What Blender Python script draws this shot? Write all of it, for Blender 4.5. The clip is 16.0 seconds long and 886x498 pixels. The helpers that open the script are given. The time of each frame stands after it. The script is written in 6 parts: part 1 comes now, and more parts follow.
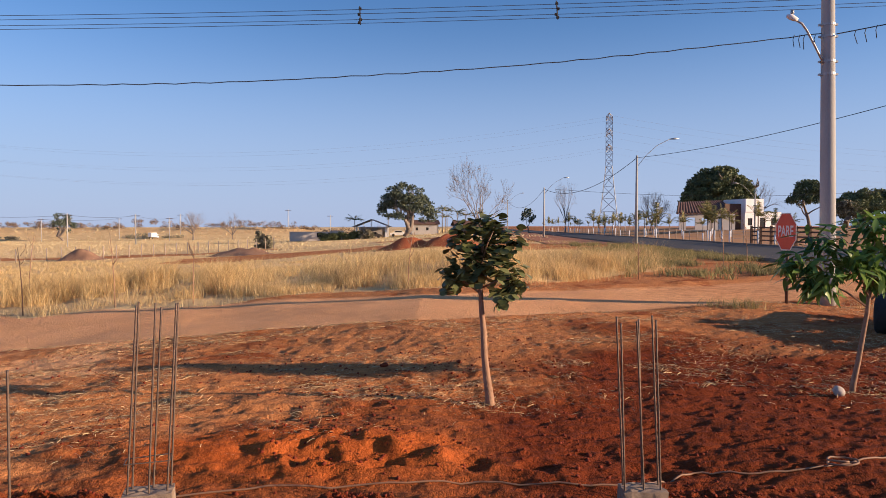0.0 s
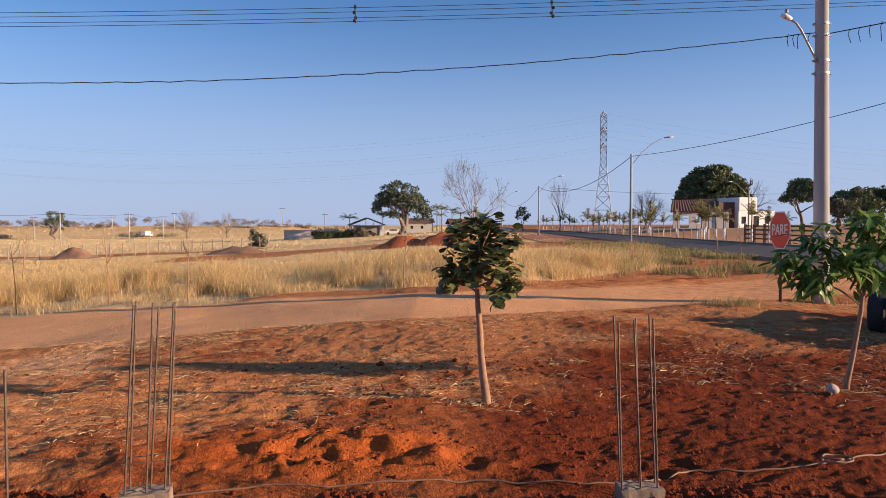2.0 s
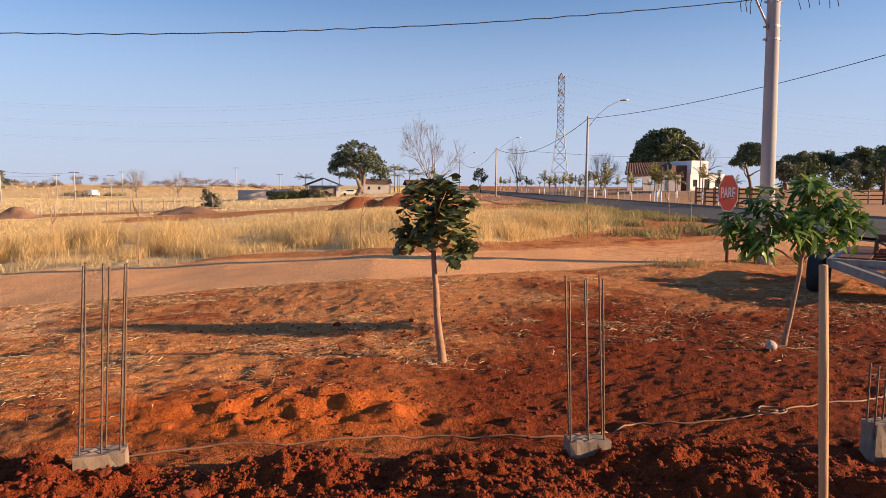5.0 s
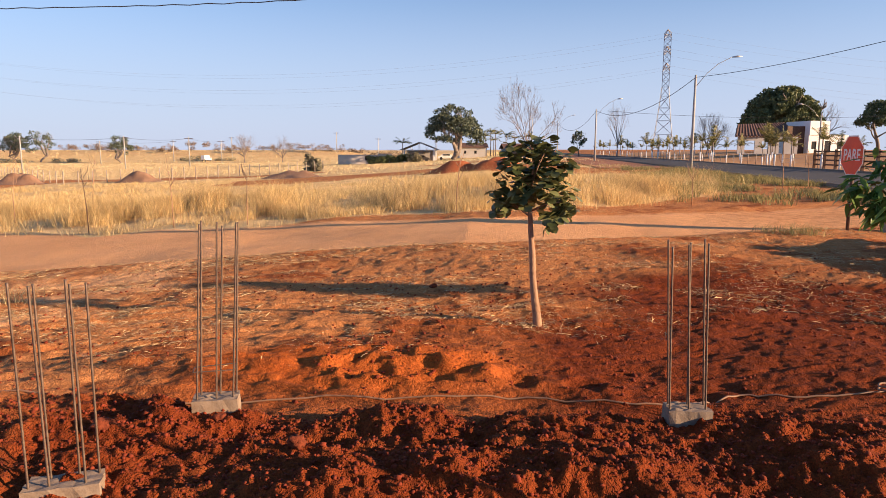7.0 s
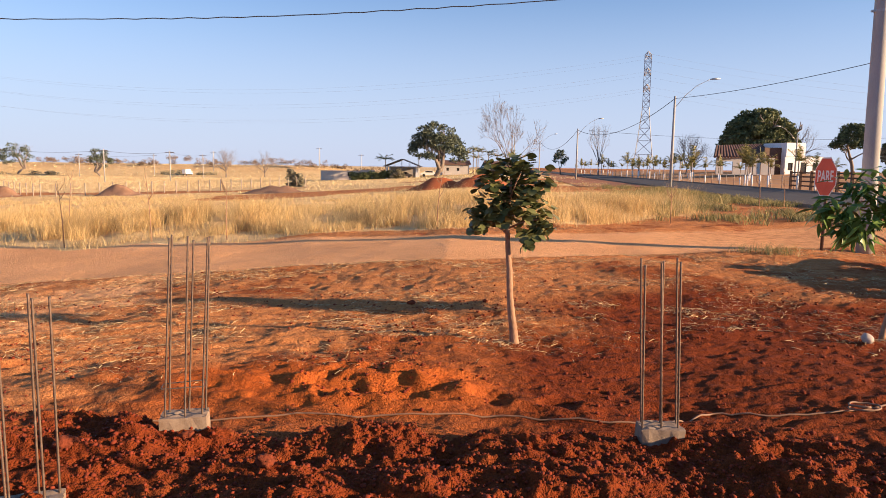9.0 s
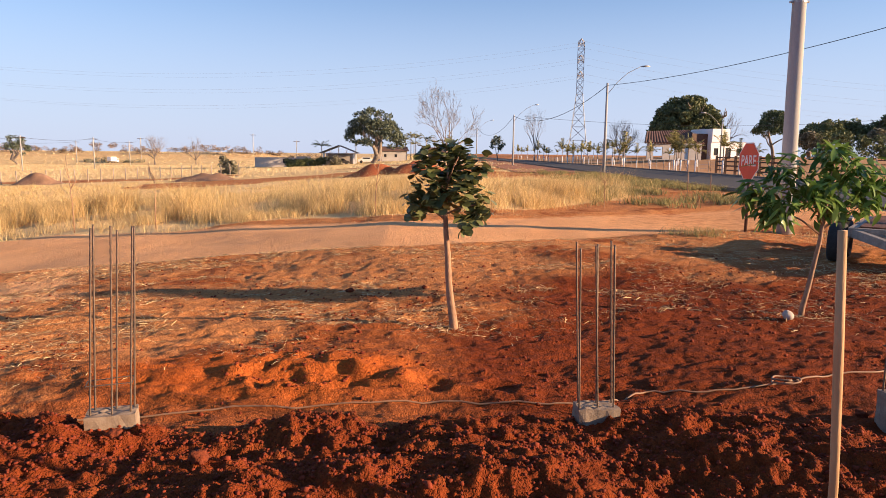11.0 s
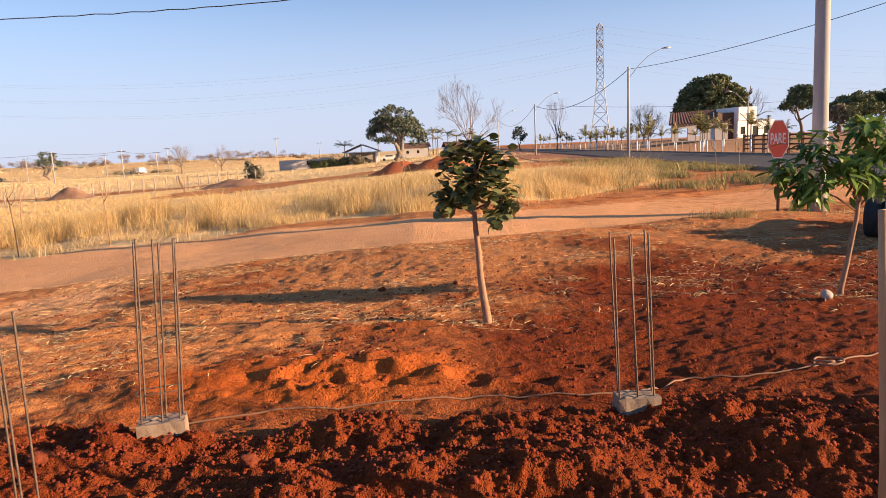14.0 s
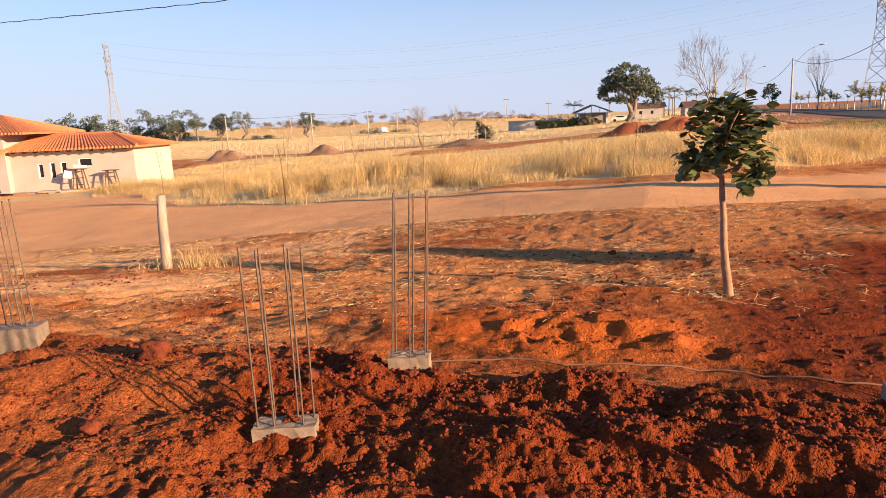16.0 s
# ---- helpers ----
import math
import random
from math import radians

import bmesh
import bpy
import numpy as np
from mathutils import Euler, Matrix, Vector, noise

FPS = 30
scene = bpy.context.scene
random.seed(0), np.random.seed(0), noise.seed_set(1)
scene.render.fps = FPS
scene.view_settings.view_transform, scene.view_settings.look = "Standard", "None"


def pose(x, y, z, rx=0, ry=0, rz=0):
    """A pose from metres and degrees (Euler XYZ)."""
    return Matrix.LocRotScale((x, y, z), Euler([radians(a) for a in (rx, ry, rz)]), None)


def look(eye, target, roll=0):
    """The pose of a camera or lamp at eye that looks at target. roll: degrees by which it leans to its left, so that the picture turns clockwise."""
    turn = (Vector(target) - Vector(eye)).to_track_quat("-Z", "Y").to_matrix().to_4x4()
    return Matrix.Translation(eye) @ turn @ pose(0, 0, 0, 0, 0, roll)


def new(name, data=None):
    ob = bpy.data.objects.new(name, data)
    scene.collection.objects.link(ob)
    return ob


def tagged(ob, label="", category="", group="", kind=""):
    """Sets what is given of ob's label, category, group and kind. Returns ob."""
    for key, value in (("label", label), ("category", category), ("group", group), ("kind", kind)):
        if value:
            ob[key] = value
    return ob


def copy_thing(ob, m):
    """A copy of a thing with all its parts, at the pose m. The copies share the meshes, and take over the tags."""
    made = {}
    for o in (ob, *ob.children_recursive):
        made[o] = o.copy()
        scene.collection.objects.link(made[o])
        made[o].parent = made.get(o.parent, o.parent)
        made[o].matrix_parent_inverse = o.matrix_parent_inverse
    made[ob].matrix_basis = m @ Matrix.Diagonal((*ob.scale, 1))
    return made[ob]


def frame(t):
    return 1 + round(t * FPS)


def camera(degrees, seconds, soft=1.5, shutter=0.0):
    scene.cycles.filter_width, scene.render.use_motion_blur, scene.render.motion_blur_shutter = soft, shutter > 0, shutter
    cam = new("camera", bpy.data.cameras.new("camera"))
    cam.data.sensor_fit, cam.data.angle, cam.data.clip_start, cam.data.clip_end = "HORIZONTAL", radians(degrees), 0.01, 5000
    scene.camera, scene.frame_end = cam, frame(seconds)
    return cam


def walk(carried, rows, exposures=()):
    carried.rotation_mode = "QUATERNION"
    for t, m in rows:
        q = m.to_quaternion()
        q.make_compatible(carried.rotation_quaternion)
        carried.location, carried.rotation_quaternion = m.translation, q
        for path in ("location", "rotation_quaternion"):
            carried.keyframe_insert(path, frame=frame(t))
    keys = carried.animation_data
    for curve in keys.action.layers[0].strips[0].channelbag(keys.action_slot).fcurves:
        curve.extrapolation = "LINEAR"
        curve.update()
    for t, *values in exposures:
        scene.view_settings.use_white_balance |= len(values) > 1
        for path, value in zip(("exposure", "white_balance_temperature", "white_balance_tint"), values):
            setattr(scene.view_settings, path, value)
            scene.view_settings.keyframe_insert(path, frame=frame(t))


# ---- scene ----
cam = camera(66.9, 16.0, 0.8)
PATH = [
    (0, (-0.002, -0.062, 1.698), (-0.002, 1.937, 1.63), 0.0),
    (0.5, (-0.031, -0.086, 1.71), (-0.023, 1.913, 1.641), 0.3),
    (1, (-0.033, -0.068, 1.711), (-0.035, 1.93, 1.635), 0.3),
    (1.5, (-0.003, -0.031, 1.691), (0.019, 1.967, 1.61), 0.1),
    (2, (-0.02, -0.066, 1.703), (-0.004, 1.933, 1.63), 0.0),
    (2.5, (-0.041, -0.085, 1.72), (-0.042, 1.913, 1.649), 0.1),
    (3, (-0.019, -0.093, 1.722), (-0.032, 1.907, 1.667), 0.3),
    (3.2, (-0.026, -0.095, 1.728), (-0.026, 1.904, 1.676), 0.6),
    (5.3, (-0.011, -0.109, 1.704), (0.136, 1.876, 1.508), 0.3),
    (5.5, (-0.023, -0.117, 1.706), (-0.009, 1.874, 1.514), 0.6),
    (6, (-0.026, -0.111, 1.7), (-0.207, 1.87, 1.49), -0.2),
    (6.5, (-0.028, -0.1, 1.686), (-0.225, 1.87, 1.403), -0.4),
    (7, (-0.021, -0.103, 1.688), (-0.161, 1.87, 1.394), 0.1),
    (7.5, (0.005, -0.098, 1.685), (-0.024, 1.888, 1.448), 0.1),
    (8, (-0.001, -0.101, 1.685), (-0.076, 1.883, 1.445), 0.4),
    (10.3, (0.065, -0.068, 1.687), (-0.021, 1.915, 1.437), 1.0),
    (10.5, (0.023, -0.08, 1.683), (-0.014, 1.903, 1.429), 0.7),
    (11, (0.035, -0.053, 1.679), (0.129, 1.925, 1.397), 0.6),
    (11.5, (0.051, -0.058, 1.684), (0.217, 1.916, 1.411), -0.2),
    (12, (0.062, -0.062, 1.691), (0.289, 1.907, 1.423), -1.2),
    (12.5, (0.065, -0.067, 1.693), (0.286, 1.901, 1.413), -2.2),
    (13, (0.027, -0.061, 1.695), (0.221, 1.908, 1.407), -2.0),
    (13.5, (0.012, -0.075, 1.706), (0.11, 1.902, 1.417), -2.8),
    (14, (-0.003, -0.083, 1.705), (0.011, 1.895, 1.407), -2.5),
    (14.5, (-0.05, -0.11, 1.715), (-0.236, 1.856, 1.403), -2.1),
    (15, (-0.038, -0.095, 1.705), (-0.335, 1.85, 1.346), -1.7),
    (15.5, (-0.061, -0.111, 1.698), (-0.476, 1.815, 1.354), -1.8),
    (16, (-0.101, -0.154, 1.693), (-0.733, 1.705, 1.311), -2.5),
]
EXPOSURES = [(0, 0.99, 5180, 15), (3.2, 0.99, 5180, 15), (5.3, 1.24, 5660, 15), (12.0, 1.44, 5660, 15), (14.5, 1.46, 5800, 16), (16.0, 1.46, 5800, 16)]
walk(cam, [(t, look(eye, target, roll)) for t, eye, target, roll in PATH], EXPOSURES)


# ---- world and sun ----
SUN_EL, SUN_AZ = radians(12.8), radians(104.0)   # azimuth clockwise from +y
world = bpy.data.worlds.new("world")
scene.world = world
world.use_nodes = True
wn = world.node_tree
sky = wn.nodes.new("ShaderNodeTexSky")
sky.sky_type = "NISHITA"
sky.sun_disc = False
sky.sun_elevation, sky.sun_rotation = SUN_EL, SUN_AZ
sky.air_density, sky.dust_density, sky.ozone_density = 1.0, 0.3, 3.2
spot = wn.nodes.new("ShaderNodeTexCoord")
split = wn.nodes.new("ShaderNodeSeparateXYZ")
haze = wn.nodes.new("ShaderNodeMapRange")   # dry-season haze, thickest at the horizon all round
haze.interpolation_type = "SMOOTHERSTEP"
for k, v in ((1, -0.02), (2, 0.36), (3, 0.85), (4, 0.0)):
    haze.inputs[k].default_value = v
blend = wn.nodes.new("ShaderNodeMix")
blend.data_type = "RGBA"
blend.inputs[7].default_value = (3.9, 4.08, 4.6, 1)
wn.links.new(spot.outputs["Generated"], split.inputs[0])
wn.links.new(split.outputs["Z"], haze.inputs[0])
wn.links.new(haze.outputs[0], blend.inputs[0])
wn.links.new(sky.outputs[0], blend.inputs[6])
wn.links.new(blend.outputs[2], wn.nodes["Background"].inputs[0])
wn.nodes["Background"].inputs[1].default_value = 0.064
sun_data = bpy.data.lights.new("sun", "SUN")
sun_data.energy, sun_data.angle, sun_data.color = 4.6, radians(0.6), (1.0, 0.64, 0.31)
sun = new("sun", sun_data)
sun.matrix_world = look((math.sin(SUN_AZ) * 60, math.cos(SUN_AZ) * 60, 60 * math.tan(SUN_EL)), (0, 0, 0))


# ---- small helpers ----
def smooth(a, b, v):
    v = np.clip((v - a) / (b - a), 0, 1)
    return v * v * (3 - 2 * v)


def vnoise(x, y, seed=0):
    """Value noise from -1 to 1 on arrays."""
    xi, yi = np.floor(x), np.floor(y)
    fx, fy = x - xi, y - yi
    fx, fy = fx * fx * (3 - 2 * fx), fy * fy * (3 - 2 * fy)

    def h(a, b):
        s = np.sin(a * 127.1 + b * 311.7 + seed * 74.7) * 43758.5453
        return (s - np.floor(s)) * 2 - 1
    return (h(xi, yi) * (1 - fx) + h(xi + 1, yi) * fx) * (1 - fy) + (h(xi, yi + 1) * (1 - fx) + h(xi + 1, yi + 1) * fx) * fy


def fbm(x, y, octaves=4, seed=0):
    total, size = 0, 1.0
    for k in range(octaves):
        a = 0.7 + 1.1 * k + 0.37 * seed
        c, s = math.cos(a), math.sin(a)
        total = total + vnoise((x * c - y * s) * 2 ** k + 5.3 * seed, (x * s + y * c) * 2 ** k, seed + k) * size
        size /= 2
    return total


def road_off(x, y):
    """How far a place lies from the middle of the dirt road, in half widths."""
    xp, xn = np.maximum(x, 0), np.minimum(x, 0)
    middle = 14.7 + 0.28 * xp + 0.011 * xp ** 2 - 0.12 * xn + 0.25 * vnoise(x * 0.3, x * 0 + 2.2, 14)
    half = 2.2 + 0.15 * np.minimum(-xn, 20) + 0.03 * xp
    return np.abs(y - middle) / half


def base_z(x, y):
    """The lie of the land: level by the plot, falling away to the west, rising a little to the east."""
    d = np.maximum(0, -x - 0.5)
    return -3.4 * (1 - np.exp(-d / 40)) * smooth(3.0, 11.0, y) + 4.2 * np.exp(-((y - 268 - 0.05 * x) / 17) ** 2) * smooth(-28, -70, x) + 1.3 * smooth(32, 62, x) * smooth(40, 100, y)


HEAPS = [(-1.5, 5.0, 1.5, 0.7, 0.07), (-0.5, 4.85, 0.9, 0.45, 0.06), (2.35, 2.95, 0.4, 0.5, 0.07), (-3.9, 2.8, 0.9, 0.5, 0.12),
         (-2.9, 3.3, 0.6, 0.3, 0.1), (0.1, 2.9, 0.9, 0.3, 0.07), (1.62, 3.1, 0.3, 0.26, 0.08), (-0.9, 2.7, 0.5, 0.3, 0.09),
         (-1.67, 3.6, 0.3, 0.22, 0.045), (1.16, 3.67, 0.3, 0.22, 0.045), (-1.9, 2.45, 0.35, 0.22, -0.035), (-0.4, 3.72, 0.8, 0.26, 0.09)]
PITS = [(-0.5, 4.72, 0.24, 0.108), (-0.92, 4.74, 0.26, 0.094), (0.2, 4.7, 0.16, 0.072), (0.74, 4.62, 0.13, 0.058), (-1.35, 4.55, 0.3, 0.04), (1.5, 4.6, 0.16, 0.04), (1.72, 3.4, 0.2, 0.17),
        (-0.75, 3.3, 0.34, 0.14), (0.35, 2.6, 0.25, 0.14), (-1.2, 2.5, 0.3, 0.12), (-2.35, 3.5, 0.3, 0.16), (2.95, 3.35, 0.4, 0.12), (0.9, 2.1, 0.3, 0.12), (-1.1, 3.45, 0.35, 0.12),
        (-3.3, 2.3, 0.35, 0.12), (-4.2, 2.9, 0.25, 0.12), (2.2, 2.35, 0.22, 0.18), (-2.75, 2.75, 0.22, 0.12), (-0.2, 3.55, 0.3, 0.1), (-4.85, 3.25, 0.45, 0.3)]


def worked(x, y):
    """1 on the plot in front of the builder, 0 behind."""
    return smooth(0.3, 2.0, y) * smooth(0.4, -0.2, -x - 1.6 * y) * smooth(0.4, -0.2, x - 1.15 * y)


def dug(x, y):
    """1 on the freshly dug strip near the footings."""
    edge = 3.82 + 0.12 * np.sin(x * 1.7) + 0.16 * vnoise(x * 1.9, y * 0 + 3.1, 5) - 0.12 * smooth(1.2, 3.0, x)
    return smooth(0.2, -0.1, y - edge) * smooth(0.9, 1.9, y) * worked(x, y)


def ground_z(x, y):
    x, y = np.asarray(x, float), np.asarray(y, float)
    far = np.hypot(x, y)
    near = smooth(60, 12, far)
    z = base_z(x, y) + 0.05 * fbm(x * 0.35, y * 0.35, 3, 3) * near
    r = road_off(x, y)
    track = smooth(1.25, 0.8, r)
    d = dug(x, y)
    rough = (1 - 0.85 * track) * near * worked(x, y)
    ridge = 1 - np.abs(fbm(x * 1.1 + y * 0.5, y * 2.6 - x * 0.5, 2, 9))
    z = z + rough * (0.015 * fbm(x * 2.3, y * 2.3, 3, 11) + 0.02 * np.maximum(0, fbm(x * 2.4 + 4, y * 8, 3, 24) - 0.15) + 0.035 * np.maximum(0, ridge - 0.75) + 0.0015 * np.maximum(0, fbm(x * 8, y * 8, 2, 17)) - 0.009 * np.abs(fbm(x * 1.6 + y * 0.8, y * 5.5 - x * 1.2, 2, 18)) + 0.003 * fbm(x * 21, y * 21, 2, 19) - 0.02 * np.abs(fbm(x * 3.4 + y * 2, y * 8 - x * 3.2, 3, 20)) - 0.003 * np.abs(fbm(x * 9 + y * 3, y * 13 - x * 5, 2, 22)) * smooth(14, 6, far))
    z = z - 0.05 * track + 0.035 * np.exp(-((r - 1.2) / 0.12) ** 2) * near * (0.5 + 0.5 * vnoise(x * 0.8, y * 0.8, 8))
    z = z + 0.2 * smooth(18, 22, y) * smooth(60, 30, y) * smooth(-0.2, 0.7, fbm(x * 0.16, y * 0.22, 2, 43)) * smooth(10, 4, x)
    z = z + d * (0.12 + (1 - 0.6 * smooth(-2.2, -3.0, x)) * (0.042 * fbm(x * 1.5, y * 1.5, 2, 23) + 0.03 * np.abs(fbm(x * 4.5, y * 4.5, 3, 29)) + 0.02 * np.abs(fbm(x * 11, y * 11, 2, 31)) + 0.013 * fbm(x * 27, y * 27, 2, 33)))
    turn = np.hypot(x + 0.8, y - 0.2)   # old tyre tracks curving over the plot
    lug = 0.6 + 0.4 * np.sin(np.arctan2(x + 0.8, y - 0.2) * 90)
    for radius in (5.75, 6.1, 7.2, 7.55):
        z = z - 0.03 * lug * np.exp(-((turn - radius) / 0.07) ** 2) * smooth(1.2, -0.6, x) * (1 - d) + 0.014 * np.exp(-((turn - radius - 0.15) / 0.06) ** 2) * smooth(1.2, -0.6, x) * (1 - d)
    for hx, hy, sx, sy, h in HEAPS:
        z = z + h * np.exp(-((x - hx) / sx) ** 2 - ((y - hy) / sy) ** 2) * (1 + 0.35 * fbm(x * 5, y * 5, 2, 37))
    for hx, hy, s, h in PITS:
        wx, wy = x - hx + 0.07 * fbm(x * 5, y * 5, 3, 47), y - hy + 0.07 * fbm(x * 5, y * 5, 3, 48)
        q = (wx / s) ** 2 + (wy / (s * 0.65)) ** 2
        z = z - (0.6 if hy > 4 else 0.33) * h * np.exp(-q ** 2) + 0.1 * h * np.exp(-(np.sqrt(q) - 1.5) ** 2 * 5)
    return z


def gz(x, y):
    return float(ground_z(np.array([x]), np.array([y]))[0])


def mesh_of(name, verts, faces, mat=None, flat=False):
    me = bpy.data.meshes.new(name)
    me.from_pydata([tuple(v) for v in verts], [], [tuple(f) for f in faces])
    if mat:
        me.materials.append(mat)
    if not flat:
        me.shade_smooth()
    me.update()
    return me


def quick_mesh(name, verts, faces, mat, smooth_it=False):
    """A mesh from arrays: verts n x 3, faces m x k (all of one size)."""
    me = bpy.data.meshes.new(name)
    n, (m, k) = len(verts), faces.shape
    me.vertices.add(n)
    me.vertices.foreach_set("co", np.asarray(verts, np.float32).ravel())
    me.loops.add(m * k)
    me.loops.foreach_set("vertex_index", faces.astype(np.int32).ravel())
    me.polygons.add(m)
    me.polygons.foreach_set("loop_start", np.arange(0, m * k, k, dtype=np.int32))
    me.polygons.foreach_set("loop_total", np.full(m, k, np.int32))
    me.update(calc_edges=True)
    me.validate()
    me.materials.append(mat)
    if smooth_it:
        me.shade_smooth()
    return me


def part(name, data, parent=None, m=None, label="", mat=None):
    """Link a mesh or a bmesh as one object, under a thing if one is given."""
    if isinstance(data, bmesh.types.BMesh):
        me = bpy.data.meshes.new(name)
        data.to_mesh(me)
        data.free()
        data = me
        if mat:
            data.materials.append(mat)
    ob = new(name, data)
    if parent:
        ob.parent = parent
    if m is not None:
        ob.matrix_local = m
    if label:
        ob["label"] = label
    return ob


def thing(name, m, label, category, group="", kind=""):
    ob = new(name)
    ob.empty_display_size = 0.1
    ob.matrix_world = m
    return tagged(ob, label, category, group, kind)


class Lump:
    """Collects verts and faces of one mesh."""

    def __init__(self):
        self.v, self.f = [], []

    def box(self, x0, y0, z0, x1, y1, z1, m=None):
        b = len(self.v)
        for p in ((x0, y0, z0), (x1, y0, z0), (x1, y1, z0), (x0, y1, z0), (x0, y0, z1), (x1, y0, z1), (x1, y1, z1), (x0, y1, z1)):
            self.v.append(m @ Vector(p) if m else Vector(p))
        for q in ((3, 2, 1, 0), (4, 5, 6, 7), (0, 1, 5, 4), (1, 2, 6, 5), (2, 3, 7, 6), (3, 0, 4, 7)):
            self.f.append(tuple(b + i for i in q))
        return self

    def tube(self, pts, radii, n=8, caps=True):
        pts = [Vector(p) for p in pts]
        if not hasattr(radii, "__len__"):
            radii = [radii] * len(pts)
        b = len(self.v)
        side = None
        for i, p in enumerate(pts):
            t = (pts[min(i + 1, len(pts) - 1)] - pts[max(i - 1, 0)]).normalized()
            if side is None:
                side = t.orthogonal().normalized()
            side = (side - t * side.dot(t)).normalized()
            up = t.cross(side)
            for k in range(n):
                a = 2 * math.pi * k / n
                self.v.append(p + (side * math.cos(a) + up * math.sin(a)) * radii[i])
        for i in range(len(pts) - 1):
            for k in range(n):
                a, c = b + i * n + k, b + i * n + (k + 1) % n
                self.f.append((a, c, c + n, a + n))
        if caps:
            self.f.append(tuple(b + k for k in reversed(range(n))))
            self.f.append(tuple(b + (len(pts) - 1) * n + k for k in range(n)))
        return self

    def bar(self, a, c, w, d=None):
        """A square bar from a to c."""
        a, c = Vector(a), Vector(c)
        m = (c - a).to_track_quat("Z", "Y").to_matrix().to_4x4()
        m.translation = a
        d = d or w
        return self.box(-w / 2, -d / 2, 0, w / 2, d / 2, (c - a).length, m)

    def mesh(self, name, mat, flat=True):
        return mesh_of(name, self.v, self.f, mat, flat)


# ---- materials ----
def material(name, rough=0.8, metal=0.0):
    m = bpy.data.materials.new(name)
    m.use_nodes = True
    b = m.node_tree.nodes["Principled BSDF"]
    b.inputs["Roughness"].default_value, b.inputs["Metallic"].default_value = rough, metal
    b.inputs["Specular IOR Level"].default_value = 0.3
    return m, m.node_tree, b


def node(nt, kind, **values):
    n = nt.nodes.new("ShaderNode" + kind)
    for k, v in values.items():
        n.inputs[k.replace("_", " ")].default_value = v
    return n


def ramp(nt, source, stops):
    r = nt.nodes.new("ShaderNodeValToRGB")
    while len(r.color_ramp.elements) < len(stops):
        r.color_ramp.elements.new(0.5)
    for e, (p, c) in zip(r.color_ramp.elements, stops):
        e.position, e.color = p, (*c, 1)
    nt.links.new(source, r.inputs[0])
    return r.outputs[0]


def mix(nt, fac, a, b, mode="MIX"):
    n = nt.nodes.new("ShaderNodeMix")
    n.data_type, n.blend_type = "RGBA", mode
    for s, v in ((n.inputs[0], fac), (n.inputs[6], a), (n.inputs[7], b)):
        if isinstance(v, bpy.types.NodeSocket):
            nt.links.new(v, s)
        else:
            s.default_value = v if not isinstance(v, tuple) else (*v, 1)
    return n.outputs[2]


def noise_out(nt, scale, detail=5, coords="Object", rough=0.6, stretch=None):
    tc = nt.nodes.new("ShaderNodeTexCoord")
    n = node(nt, "TexNoise", Scale=scale, Detail=detail, Roughness=rough)
    if stretch:
        mp = node(nt, "Mapping")
        mp.inputs["Scale"].default_value = stretch
        nt.links.new(tc.outputs[coords], mp.inputs[0])
        nt.links.new(mp.outputs[0], n.inputs["Vector"])
    else:
        nt.links.new(tc.outputs[coords], n.inputs["Vector"])
    return n.outputs["Fac"]


def bumped(nt, b, height, strength=0.4, distance=0.02):
    n = node(nt, "Bump", Strength=strength, Distance=distance)
    nt.links.new(height, n.inputs["Height"])
    nt.links.new(n.outputs[0], b.inputs["Normal"])


def surface(name, dark, light, scale=8.0, rough=0.8, metal=0.0, bump=0.3, fine=60.0, depth=0.01, stretch=None, each=0.0):
    """A procedural surface: two tones, large and fine variation, relief; each: how far objects differ."""
    m, nt, b = material(name, rough, metal)
    big = noise_out(nt, scale, 6, stretch=stretch)
    small = noise_out(nt, fine, 4, stretch=stretch)
    tone = mix(nt, 0.35, ramp(nt, big, [(0.3, dark), (0.7, light)]), ramp(nt, small, [(0.3, dark), (0.75, light)]))
    if each:
        info = nt.nodes.new("ShaderNodeObjectInfo")
        v = node(nt, "MapRange", To_Min=1 - each, To_Max=1 + each)
        nt.links.new(info.outputs["Random"], v.inputs[0])
        hsv = node(nt, "HueSaturation")
        nt.links.new(v.outputs[0], hsv.inputs["Value"])
        nt.links.new(tone, hsv.inputs["Color"])
        tone = hsv.outputs[0]
    nt.links.new(tone, b.inputs["Base Color"])
    if bump:
        bumped(nt, b, small, bump, depth)
    return m


